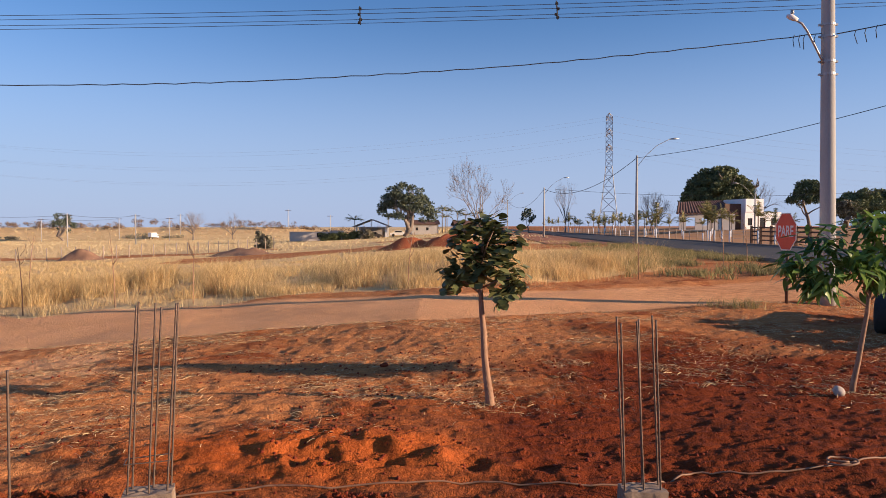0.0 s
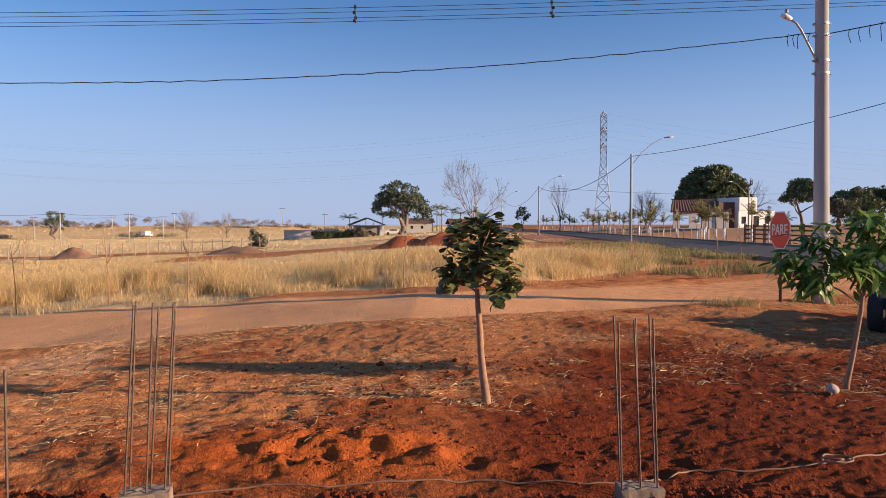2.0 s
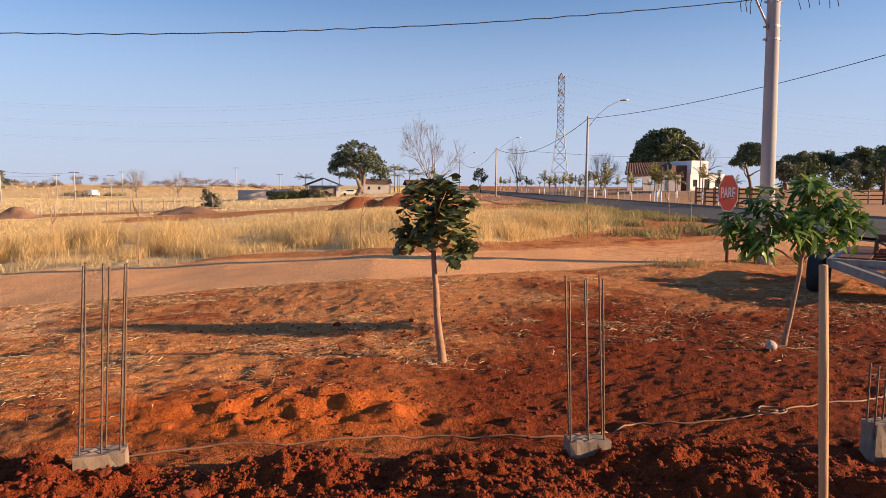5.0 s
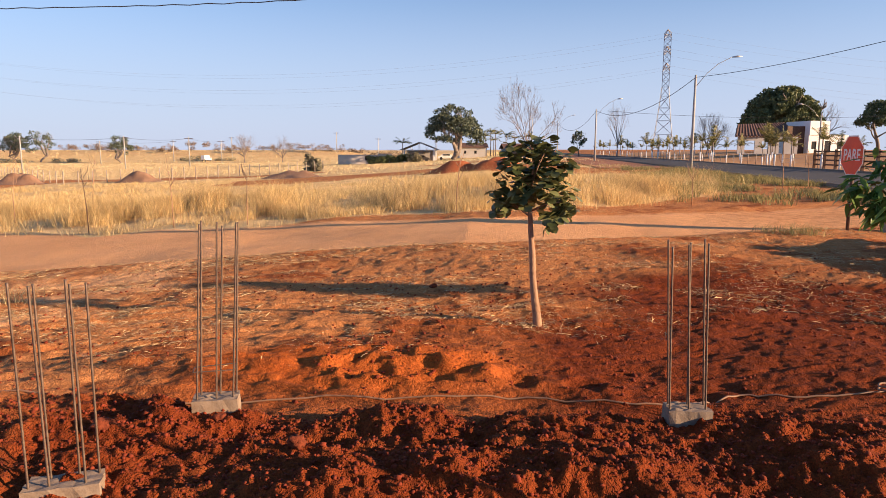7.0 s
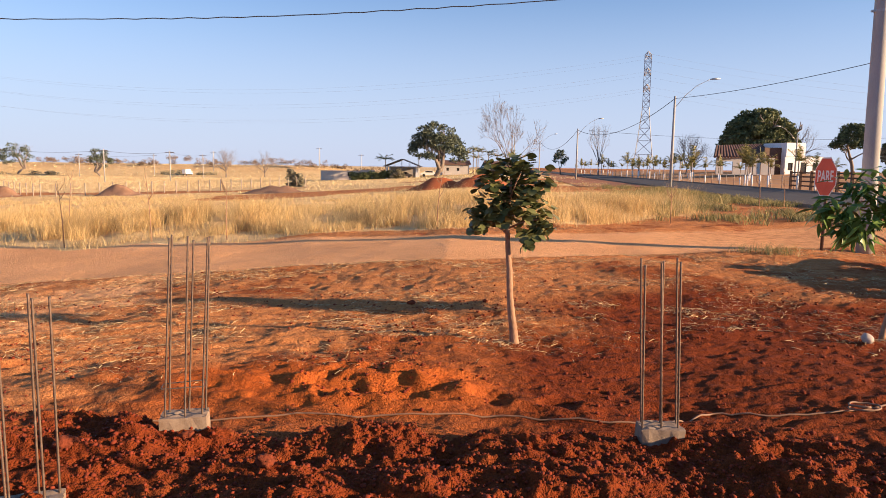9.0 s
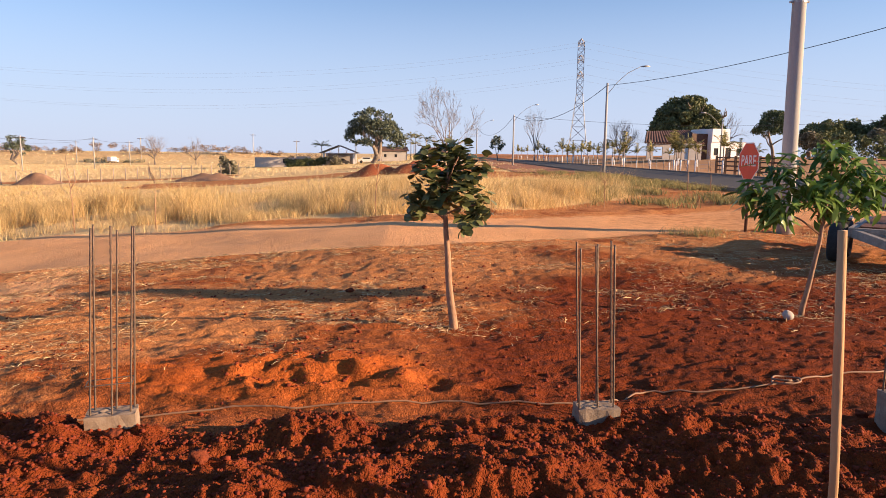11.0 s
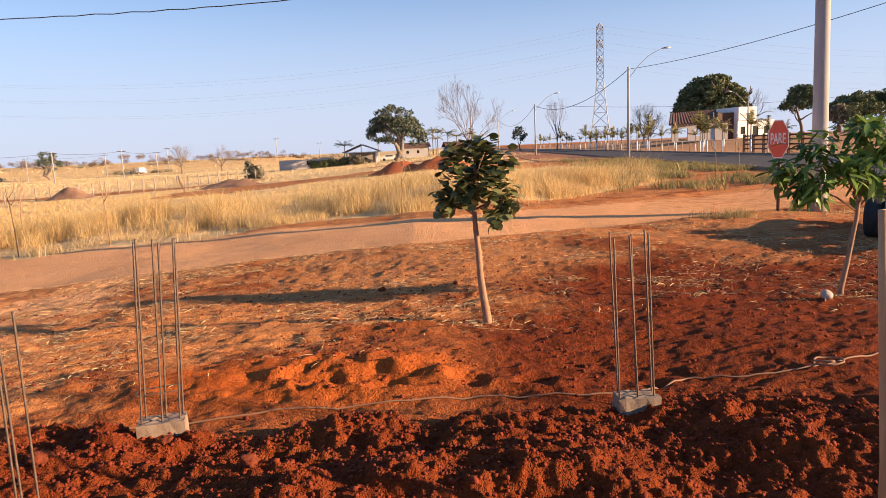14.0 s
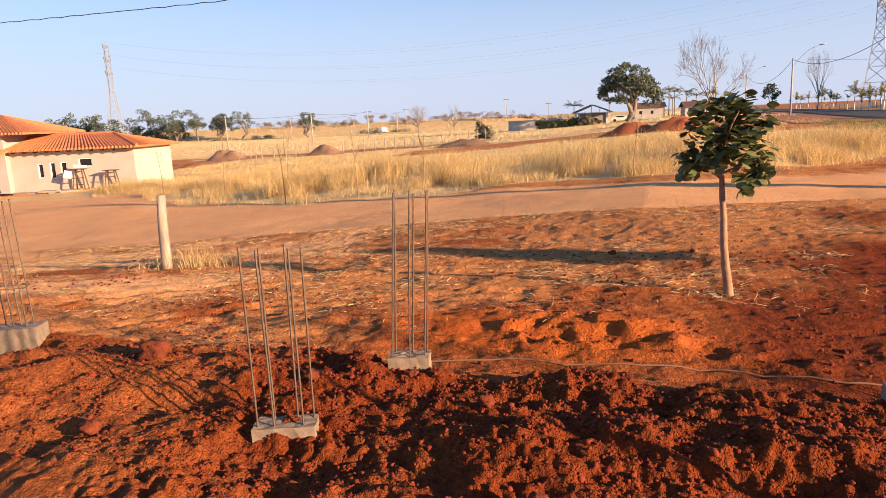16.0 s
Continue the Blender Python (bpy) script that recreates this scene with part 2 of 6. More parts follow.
def foliage(name, dark, light, rough=0.5, glow=0.25):
    """Leaves: tone by island, some light passing through."""
    m, nt, b = material(name, rough)
    geo = nt.nodes.new("ShaderNodeNewGeometry")
    info = nt.nodes.new("ShaderNodeObjectInfo")
    add = node(nt, "Math")
    add.operation = "ADD"
    nt.links.new(geo.outputs["Random Per Island"], add.inputs[0])
    nt.links.new(info.outputs["Random"], add.inputs[1])
    fr = nt.nodes.new("ShaderNodeMath")
    fr.operation = "FRACT"
    nt.links.new(add.outputs[0], fr.inputs[0])
    tone = ramp(nt, fr.outputs[0], [(0.0, dark), (0.8, light), (1.0, tuple(min(1, c * 1.4) for c in light))])
    nt.links.new(tone, b.inputs["Base Color"])
    if glow:
        tr = nt.nodes.new("ShaderNodeBsdfTranslucent")
        nt.links.new(tone, tr.inputs["Color"])
        mx = node(nt, "MixShader", Fac=glow)
        nt.links.new(b.outputs[0], mx.inputs[1])
        nt.links.new(tr.outputs[0], mx.inputs[2])
        nt.links.new(mx.outputs[0], nt.nodes["Material Output"].inputs["Surface"])
    return m


def crumbs(nt, scale):
    """Crumbly cells: their height and a random tone for each."""
    tc = nt.nodes.new("ShaderNodeTexCoord")
    v = node(nt, "TexVoronoi", Scale=scale)
    warp = node(nt, "TexNoise", Scale=scale * 0.35, Detail=3.0)
    nt.links.new(tc.outputs["Object"], warp.inputs["Vector"])
    bend = mix(nt, 0.035, tc.outputs["Object"], warp.outputs["Color"], "LINEAR_LIGHT")
    nt.links.new(bend, v.inputs["Vector"])
    flip = node(nt, "Math")
    flip.operation = "SUBTRACT"
    flip.inputs[0].default_value = 1.0
    nt.links.new(v.outputs["Distance"], flip.inputs[1])
    grey = nt.nodes.new("ShaderNodeSeparateColor")
    nt.links.new(v.outputs["Color"], grey.inputs[0])
    return flip.outputs[0], grey.outputs[0]


def soil():
    m, nt, b = material("red_soil", 0.95)
    b.inputs["Specular IOR Level"].default_value = 0.1
    big = noise_out(nt, 0.45, 5)
    mid = noise_out(nt, 4.0, 6)
    fine = noise_out(nt, 45.0, 5, rough=0.7)
    red = mix(nt, 0.5, ramp(nt, mid, [(0.3, (0.22, 0.06, 0.018)), (0.7, (0.38, 0.12, 0.036))]), ramp(nt, fine, [(0.25, (0.13, 0.036, 0.013)), (0.75, (0.46, 0.155, 0.05))]))
    damp_dim = mix(nt, 0.5, ramp(nt, mid, [(0.3, (0.11, 0.023, 0.0075)), (0.7, (0.22, 0.049, 0.014))]), ramp(nt, fine, [(0.25, (0.09, 0.019, 0.006)), (0.75, (0.25, 0.058, 0.017))]))
    fresh = mix(nt, 0.45, ramp(nt, mid, [(0.3, (0.32, 0.078, 0.018)), (0.7, (0.5, 0.135, 0.03))]), ramp(nt, fine, [(0.25, (0.2, 0.046, 0.012)), (0.75, (0.54, 0.15, 0.035))]))
    dust = mix(nt, 0.3, ramp(nt, big, [(0.3, (0.68, 0.345, 0.15)), (0.7, (0.82, 0.45, 0.205))]), ramp(nt, fine, [(0.25, (0.58, 0.28, 0.125)), (0.75, (0.84, 0.47, 0.22))]))
    straw = mix(nt, 0.5, ramp(nt, mid, [(0.3, (0.34, 0.115, 0.036)), (0.7, (0.62, 0.27, 0.095))]), ramp(nt, fine, [(0.3, (0.22, 0.07, 0.024)), (0.7, (0.68, 0.33, 0.13))]))
    field = mix(nt, 0.6, ramp(nt, mid, [(0.3, (0.56, 0.38, 0.16)), (0.7, (0.8, 0.58, 0.29))]), ramp(nt, big, [(0.3, (0.55, 0.35, 0.14)), (0.7, (0.84, 0.63, 0.32))]))
    tone = red
    for key, col, lo, hi in (("straw", straw, 0.4, 0.6), ("fresh", fresh, 0.35, 0.75), ("damp_dim", damp_dim, 0.3, 0.7), ("track", dust, 0.35, 0.65), ("field", field, 0.35, 0.65)):
        at = nt.nodes.new("ShaderNodeAttribute")
        at.attribute_name = key
        wob = node(nt, "Math")
        wob.operation = "MULTIPLY_ADD"
        wob.inputs[1].default_value, wob.inputs[2].default_value = 0.5, -0.25
        nt.links.new(mid, wob.inputs[0])
        add = node(nt, "Math")
        add.operation = "ADD"
        nt.links.new(at.outputs["Fac"], add.inputs[0])
        nt.links.new(wob.outputs[0], add.inputs[1])
        mr = node(nt, "MapRange", From_Min=lo, From_Max=hi)
        nt.links.new(add.outputs[0], mr.inputs[0])
        tone = mix(nt, mr.outputs[0], tone, col)
    crumb = crumbs(nt, 75.0)
    grit = crumbs(nt, 28.0)
    tone = mix(nt, 1.0, tone, ramp(nt, crumb[1], [(0.0, (0.92, 0.92, 0.92)), (1.0, (1.36, 1.36, 1.36))]), "MULTIPLY")
    hsv = node(nt, "HueSaturation", Saturation=1.02)
    nt.links.new(tone, hsv.inputs["Color"])
    nt.links.new(hsv.outputs[0], b.inputs["Base Color"])
    relief = node(nt, "Math")
    relief.operation = "ADD"
    nt.links.new(crumb[0], relief.inputs[0])
    nt.links.new(grit[0], relief.inputs[1])
    total = node(nt, "Math")
    total.operation = "ADD"
    nt.links.new(relief.outputs[0], total.inputs[0])
    nt.links.new(fine, total.inputs[1])
    bumped(nt, b, total.outputs[0], 1.0, 0.01)
    return m


SOIL = soil()
CLOD = surface("clod_soil", (0.12, 0.021, 0.0075), (0.29, 0.051, 0.017), 6, 0.95, bump=0.6, fine=40, depth=0.01, each=0.15)
LUMP_SOIL = surface("lump_soil", (0.09, 0.02, 0.008), (0.23, 0.05, 0.016), 14, 0.95, bump=0.9, fine=60, depth=0.012)
BROWN_EARTH = surface("brown_earth", (0.22, 0.12, 0.07), (0.36, 0.22, 0.14), 1.2, 0.95, bump=0.6, fine=12, depth=0.06)
HEAP = surface("heap_soil", (0.28, 0.08, 0.03), (0.48, 0.145, 0.052), 1.2, 0.95, bump=0.6, fine=12, depth=0.06)
CONCRETE = surface("cast_concrete", (0.18, 0.125, 0.085), (0.34, 0.265, 0.2), 14, 0.9, bump=0.5, fine=120, depth=0.004)
POLE_CONCRETE = surface("pole_concrete", (0.3, 0.295, 0.285), (0.46, 0.45, 0.43), 3, 0.85, bump=0.25, fine=70, depth=0.004, stretch=(1, 1, 0.2))
RUSTY = surface("ribbed_steel", (0.09, 0.06, 0.045), (0.26, 0.19, 0.14), 30, 0.6, 0.6, bump=0.5, fine=260, depth=0.002)
BARK = surface("pale_bark", (0.2, 0.11, 0.065), (0.46, 0.29, 0.18), 22, 0.9, bump=0.7, fine=60, depth=0.008, stretch=(1, 1, 0.35))
FAR_BARK = surface("far_bark", (0.15, 0.12, 0.1), (0.3, 0.25, 0.21), 2, 0.9, bump=0)
ASPHALT = surface("asphalt", (0.045, 0.044, 0.046), (0.085, 0.08, 0.078), 0.8, 0.9, bump=0.3, fine=40, depth=0.005)
WHITE = surface("white_plaster", (0.74, 0.74, 0.74), (0.84, 0.84, 0.84), 0.9, 0.85, bump=0.1, fine=30)
# Cream walls; also the white house's wing, where it stands for shade.
CREAM_SHADE_PLASTER = surface("cream_shade_plaster", (0.36, 0.345, 0.335), (0.47, 0.45, 0.44), 0.8, 0.9, bump=0.2, fine=30)
PYLON_STEEL = surface("pylon_steel", (0.26, 0.27, 0.29), (0.36, 0.37, 0.39), 3, 0.6, 0.2, bump=0)
GREY_PLASTER = surface("grey_plaster", (0.42, 0.37, 0.33), (0.56, 0.51, 0.46), 0.8, 0.9, bump=0.2, fine=30)
TERRACOTTA = surface("terracotta", (0.36, 0.12, 0.05), (0.6, 0.24, 0.1), 3, 0.85, bump=0.3, fine=20, each=0.2)
DARK_WOOD = surface("dark_wood", (0.06, 0.035, 0.025), (0.15, 0.085, 0.055), 6, 0.7, bump=0.3, fine=60)
POST_WOOD = surface("weathered_wood", (0.22, 0.17, 0.13), (0.5, 0.42, 0.34), 14, 0.9, bump=0.6, fine=50, depth=0.01, stretch=(1, 1, 0.15))
SIGN_RED = surface("sign_red", (0.6, 0.075, 0.03), (0.7, 0.1, 0.04), 5, 0.55, bump=0.05)
SIGN_WHITE = surface("sign_white", (0.7, 0.62, 0.55), (0.8, 0.72, 0.65), 9, 0.55, bump=0.05)
CABLE = surface("black_cable", (0.02, 0.02, 0.022), (0.05, 0.05, 0.055), 20, 0.6, bump=0)
STEEL = surface("galvanised_steel", (0.34, 0.35, 0.36), (0.5, 0.5, 0.5), 5, 0.5, 0.5, bump=0)
STRAW_MAT = foliage("straw", (0.36, 0.22, 0.09), (0.7, 0.5, 0.25), 0.8, 0.1)
GRASS = foliage("dry_grass", (0.4, 0.27, 0.1), (0.78, 0.58, 0.28), 0.8, 0.35)
# Paler copy of the dry grass: distance haze mixed into the colour.
FAR_GRASS = foliage("hazy_far_grass", (0.56, 0.42, 0.2), (0.8, 0.64, 0.36), 0.85, 0.3)
GREEN_GRASS = foliage("green_grass", (0.13, 0.13, 0.045), (0.38, 0.32, 0.13), 0.7, 0.25)
CASHEW = foliage("broad_leaf", (0.052, 0.072, 0.026), (0.18, 0.19, 0.072), 0.4, 0.2)
MANGO = foliage("lance_leaf", (0.06, 0.13, 0.025), (0.19, 0.29, 0.065), 0.36, 0.3)
CROWN_DARK = foliage("dense_crown", (0.06, 0.08, 0.034), (0.17, 0.19, 0.078), 0.6, 0.1)
CROWN_OLIVE = foliage("olive_crown", (0.13, 0.125, 0.08), (0.3, 0.27, 0.18), 0.7, 0.15)
CROWN_GREY = foliage("grey_green_crown", (0.05, 0.07, 0.045), (0.135, 0.155, 0.1), 0.7, 0.12)
CROWN_DRY = foliage("dry_crown", (0.13, 0.09, 0.055), (0.27, 0.19, 0.12), 0.8, 0.1)
PALM = foliage("palm_leaf", (0.07, 0.08, 0.025), (0.3, 0.26, 0.09), 0.6, 0.25)

# ---- ground ----
fan = np.concatenate([np.radians(np.arange(-57, 47, 0.15)), np.radians(np.arange(47, 303, 4.0))])   # bearings clockwise from +y
rings = np.concatenate([[0.0, 0.4, 0.8, 1.2, 1.6, 1.9], np.geomspace(2.15, 26, 480), np.geomspace(26.4, 3500, 110)])
A, R = np.meshgrid(fan, rings)
X, Y = R * np.sin(A), R * np.cos(A)
Z = ground_z(X, Y)
n_r, n_a = X.shape
idx = np.arange(n_r * n_a).reshape(n_r, n_a)
nxt = np.roll(idx, -1, axis=1)
quads = np.stack([idx[:-1], idx[1:], nxt[1:], nxt[:-1]], -1).reshape(-1, 4)[:, ::-1]
me = quick_mesh("ground", np.stack([X, Y, Z], -1).reshape(-1, 3), quads, SOIL, True)
xf, yf = X.ravel(), Y.ravel()


def field_edge(x):
    return 18.6 + 0.03 * np.clip(-x - 8, 0, 18) ** 2 + 0.09 * np.maximum(x, 0) ** 2 + 0.7 * vnoise(x * 0.6, x * 0, 41)


def field_mask(x, y):
    """1 where the dry grass field grows, beyond the dirt road."""
    return smooth(-0.5, 0.7 + 1.6 * smooth(-1, 4, x), y - field_edge(x)) * smooth(5, -3, x - 6 - np.minimum(0.08 * y, 10)) * (1 - 0.4 * smooth(-28, -50, x) * smooth(236, 248, y) * smooth(300, 285, y))


def put_mask(mesh, key, v):
    at = mesh.attributes.new(key, "FLOAT", "POINT")
    at.data.foreach_set("value", v.astype(np.float32))


put_mask(me, "track", np.maximum(0.7 * smooth(-3.0, -6.0, xf) * smooth(4.2, 6.2, yf) * smooth(14, 11, yf) * (0.8 + 0.5 * fbm(xf * 0.8, yf * 1.2, 3, 56)), np.maximum(smooth(1.3, 0.75, road_off(xf, yf)) * (1 - 0.45 * smooth(-3, 8, xf)), 0.85 * smooth(-14, -24, xf) * smooth(38, 30, yf) * smooth(8, 12, yf))))
# Damp soil, with the dimmer light of the right side put into its colour.
put_mask(me, "damp_dim", np.maximum(dug(xf, yf) * (1 - 0.55 * smooth(-2.1, -2.9, xf)) * (0.72 + 0.3 * fbm(xf * 0.8, yf * 0.8, 2, 53)), smooth(-0.8, 1.4, xf - 0.12 * yf + 0.6) * smooth(14.0, 6.5, yf) * (0.86 + 0.3 * fbm(xf * 0.7, yf * 0.9, 2, 55))))
put_mask(me, "fresh", np.exp(-((xf + 1.0) / 1.7) ** 2 - ((yf - 4.85) / 0.7) ** 2) * 1.0)
put_mask(me, "straw", np.maximum(smooth(4.9, 7.4, yf - 0.5 * xf), 0.9 * smooth(-1.6, -3.2, xf) * smooth(3.2, 4.2, yf)) * (0.76 + 0.4 * fbm(xf * 0.9, yf * 0.9, 3, 51)))
bare = smooth(0.15, 0.5, fbm(xf * 0.05, yf * 0.08, 3, 57)) * smooth(28, 34, yf) * smooth(130, 90, yf)
put_mask(me, "field", field_mask(xf, yf) * (1 - 0.8 * bare))
tagged(new("ground", me), "red earth plot with dry grass field reaching the horizon", "ground", kind="structure")


# ---- utility pole, sign, wires ----
def arc(n, a, b):
    return [a + (b - a) * i / (n - 1) for i in range(n)]


def utility_pole(x, y, height, r0, r1, lean=0.0):
    base = thing("utility_pole", pose(x, y, gz(x, y) - 0.05, 0, lean, 0), "tall tapered grey concrete utility pole with street lamp", "utility pole")
    part("shaft", Lump().tube([(0, 0, z) for z in arc(12, 0, height)], arc(12, r0, r1), 24).mesh("shaft", POLE_CONCRETE, False), base)
    for z in (5.0, 5.27, 5.8, 6.05):
        r = r0 + (r1 - r0) * z / height + 0.008
        bm = Lump().tube([(0, 0, z - 0.025), (0, 0, z + 0.025)], r, 20)
        bm.box(-r - 0.06, -0.03, z - 0.02, -r + 0.01, 0.03, z + 0.02).box(r - 0.01, -0.03, z - 0.02, r + 0.06, 0.03, z + 0.02)
        part("clamp", bm.mesh("clamp", STEEL), base)
    arm = part("lamp_arm", Lump().tube([(-0.12, -0.05, 5.22), (-0.3, -0.07, 5.55), (-0.5, -0.1, 5.9), (-0.62, -0.12, 6.05), (-0.75, -0.13, 6.12)], 0.024, 8).mesh("lamp_arm", STEEL, False), base)
    head = Lump().tube([(-0.72, -0.13, 6.13), (-0.78, -0.13, 6.15), (-0.87, -0.14, 6.19), (-0.95, -0.14, 6.21)], [0.035, 0.055, 0.065, 0.035], 8)
    part("lamp_head", head.mesh("lamp_head", WHITE, False), arm)
    cell = Lump().tube([(-0.83, -0.13, 6.25), (-0.83, -0.13, 6.33)], 0.035, 10)
    part("light_sensor", cell.mesh("light_sensor", STEEL, False), arm)
    return base


POLE = (8.32, 14.4)
utility_pole(*POLE, 11.0, 0.165, 0.105, -1.0)


def wire(name, pts, r, label, mat=None, n=5):
    ob = new(name, Lump().tube(pts, r, n, False).mesh(name, mat or CABLE, False))
    return tagged(ob, label, "cable", "overhead wires")


def sag(a, b, drop, n=24):
    a, b = Vector(a), Vector(b)
    return [a.lerp(b, k / n) - Vector((0, 0, drop * 4 * (k / n) * (1 - k / n))) for k in range(n + 1)]


TWIST = "black twisted overhead cable between concrete poles"
bundle = [(x, 14.4 + 0.02 * math.sin(x), 4.71 + (0.0038 if x > -9 else 0.0012) * (x + 9) ** 2 + 0.012 * math.sin(x * 9)) for x in arc(140, 8.15, -44)]
wire("overhead_cable", bundle, 0.0105, TWIST)
wire("overhead_cable", sag((8.4, 14.4, 5.8), (24, -12, 6.2), 0.5), 0.012, TWIST)
for k, (z0, y0) in enumerate(((7.97, 20.3), (7.75, 20.0), (7.7, 20.4), (7.5, 20.1))):
    wire("overhead_cable", [(x, y0, z0 + 0.0006 * (x + 22) ** 2) for x in arc(30, 34, -60)], 0.008, "thin bare overhead power line wire")


def hanging_tails():
    rng = random.Random(4)
    for k, (x, y) in enumerate([(7.5, 14.4), (7.62, 14.4), (7.72, 14.4), (7.95, 14.4), (8.6, 14.05), (8.72, 13.9), (8.82, 13.7), (8.92, 13.5), (9.0, 13.4)]):
        z = 5.78
        ob = new("cable_tail", Lump().tube([(x, y, z), (x - 0.03, y, z - 0.1), (x + rng.uniform(-0.02, 0.05), y, z - rng.uniform(0.25, 0.4))], 0.008, 5).mesh("cable_tail", CABLE, False))
        tagged(ob, "short black cable end hanging from overhead cable", "cable", "hanging cable ends")


hanging_tails()


def stop_sign():
    base = thing("stop_sign", pose(7.4, 14.4, gz(7.4, 14.4), 0, 0, -88), "red octagonal stop sign on thin dark steel post", "road sign")
    part("post", Lump().tube([(0, 0.03, -0.3), (0, 0.03, 1.85)], 0.035, 10).mesh("post", DARK_WOOD, False), base)
    h = 0.405
    ring = [(h / math.cos(math.pi / 8) * math.cos(math.pi / 8 + k * math.pi / 4), h / math.cos(math.pi / 8) * math.sin(math.pi / 8 + k * math.pi / 4)) for k in range(8)]

    def plate(s, y0, y1):
        v = [(x * s, y, 1.55 + z * s) for y in (y0, y1) for x, z in ring]
        f = [tuple(range(8)), tuple(reversed(range(8, 16)))] + [((k + 1) % 8, k, k + 8, (k + 1) % 8 + 8) for k in range(8)]
        return v, f
    rim = part("plate", mesh_of("plate", *plate(1, -0.012, -0.008), SIGN_WHITE, True), base, None, "white border of the sign plate")
    part("face", mesh_of("face", *plate(0.94, -0.015, -0.0125), SIGN_RED, True), base, None, "faded red sign face")
    curve = bpy.data.curves.new("word", "FONT")
    curve.body, curve.size, curve.align_x, curve.align_y, curve.extrude = "PARE", 0.3, "CENTER", "CENTER", 0.001
    curve.offset = 0.006
    curve.materials.append(SIGN_WHITE)
    part("lettering", curve, base, pose(0, -0.018, 1.55, 90, 0, 0) @ Matrix.Diagonal((0.9, 1.1, 1, 1)), "white capital letters PARE")


stop_sign()


# ---- footings with starter bars ----
def footing(x, y, top, turn, bars, height, across=0.27, deep=0.17, group="column footings", tie=None, cap=0.5, lean=(0, 0)):
    base = thing("column_footing", pose(x, y, top, 0, 0, turn), "short cast concrete column footing with upright steel starter bars", "footing", group)
    bm = bmesh.new()
    bmesh.ops.create_cube(bm, size=1)
    bmesh.ops.scale(bm, vec=(across, deep, cap), verts=bm.verts)
    bmesh.ops.translate(bm, vec=(0, 0, -cap / 2), verts=bm.verts)
    bmesh.ops.subdivide_edges(bm, edges=bm.edges, cuts=5, use_grid_fill=True)
    rng = random.Random(int(x * 100))
    for v in bm.verts:
        v.co += Vector((rng.uniform(-1, 1), rng.uniform(-1, 1), rng.uniform(-1.2, 0.4))) * 0.006
    part("block", bm, base, None, "rough grey concrete block", CONCRETE)
    for k, (bx, by) in enumerate(bars):
        hgt = height + rng.uniform(-0.02, 0.02)
        jx, jy = lean[0] + rng.uniform(-0.012, 0.012), lean[1] + rng.uniform(-0.012, 0.012)
        pts = [(bx + jx * s * hgt, by + jy * s * hgt, -0.1 + s * (hgt + 0.1)) for s in arc(50, 0, 1)]
        rib = [0.0062 if i % 2 else 0.0052 for i in range(50)]
        part("starter_bar", Lump().tube(pts, rib, 7).mesh("starter_bar", RUSTY, False), base)
    for z in ([tie] if tie else []):
        xs, ys = [b[0] for b in bars], [b[1] for b in bars]
        x0, x1, y0, y1 = min(xs) - 0.008, max(xs) + 0.008, min(ys) - 0.008, max(ys) + 0.008
        loop = [(x0, y0, z), (x1, y0, z), (x1, y1, z + 0.01), (x0, y1, z), (x0, y0, z)]
        lump = Lump()
        for a, b in zip(loop, loop[1:]):
            lump.bar(a, b, 0.005)
        part("stirrup", lump.mesh("stirrup", RUSTY), base)
    return base


SIX = [(-0.112, -0.04), (-0.095, 0.04), (0.0, -0.04), (0.015, 0.04), (0.095, -0.04), (0.11, 0.04)]
WIDE = [(-0.135, -0.045), (-0.065, 0.045), (-0.05, -0.045), (0.055, 0.045), (0.1, -0.045), (0.14, 0.045)]
footing(-1.665, 3.68, 0.21, 17, SIX, 1.05, 0.265, 0.15, tie=0.17, lean=(0.055, -0.015))
footing(1.14, 3.73, 0.205, 2, SIX, 0.96, 0.245, 0.14, lean=(-0.045, 0))
footing(-1.975, 2.68, 0.17, 20, WIDE, 0.93, 0.32, 0.15, lean=(0.0, 0.0))
footing(3.03, 3.74, 0.27, 5, SIX, 0.36, 0.23, 0.13, tie=0.28)
footing(-4.83, 3.5, 0.27, 24, SIX, 0.95, 0.36, 0.2, tie=0.3, lean=(-0.05, 0.03))

stick = new("wooden_stake", Lump().tube([(1.67, 2.3, -0.1), (1.66, 2.3, 0.45), (1.63, 2.3, 0.95), (1.6, 2.3, 1.417)], [0.0175, 0.017, 0.018, 0.016], 12).mesh("wooden_stake", surface("stake_wood", (0.4, 0.22, 0.1), (0.62, 0.4, 0.2), 10, 0.7, bump=0.3, stretch=(1, 1, 0.1)), False))
tagged(stick, "round pale wooden stake standing in the dug soil", "stake")


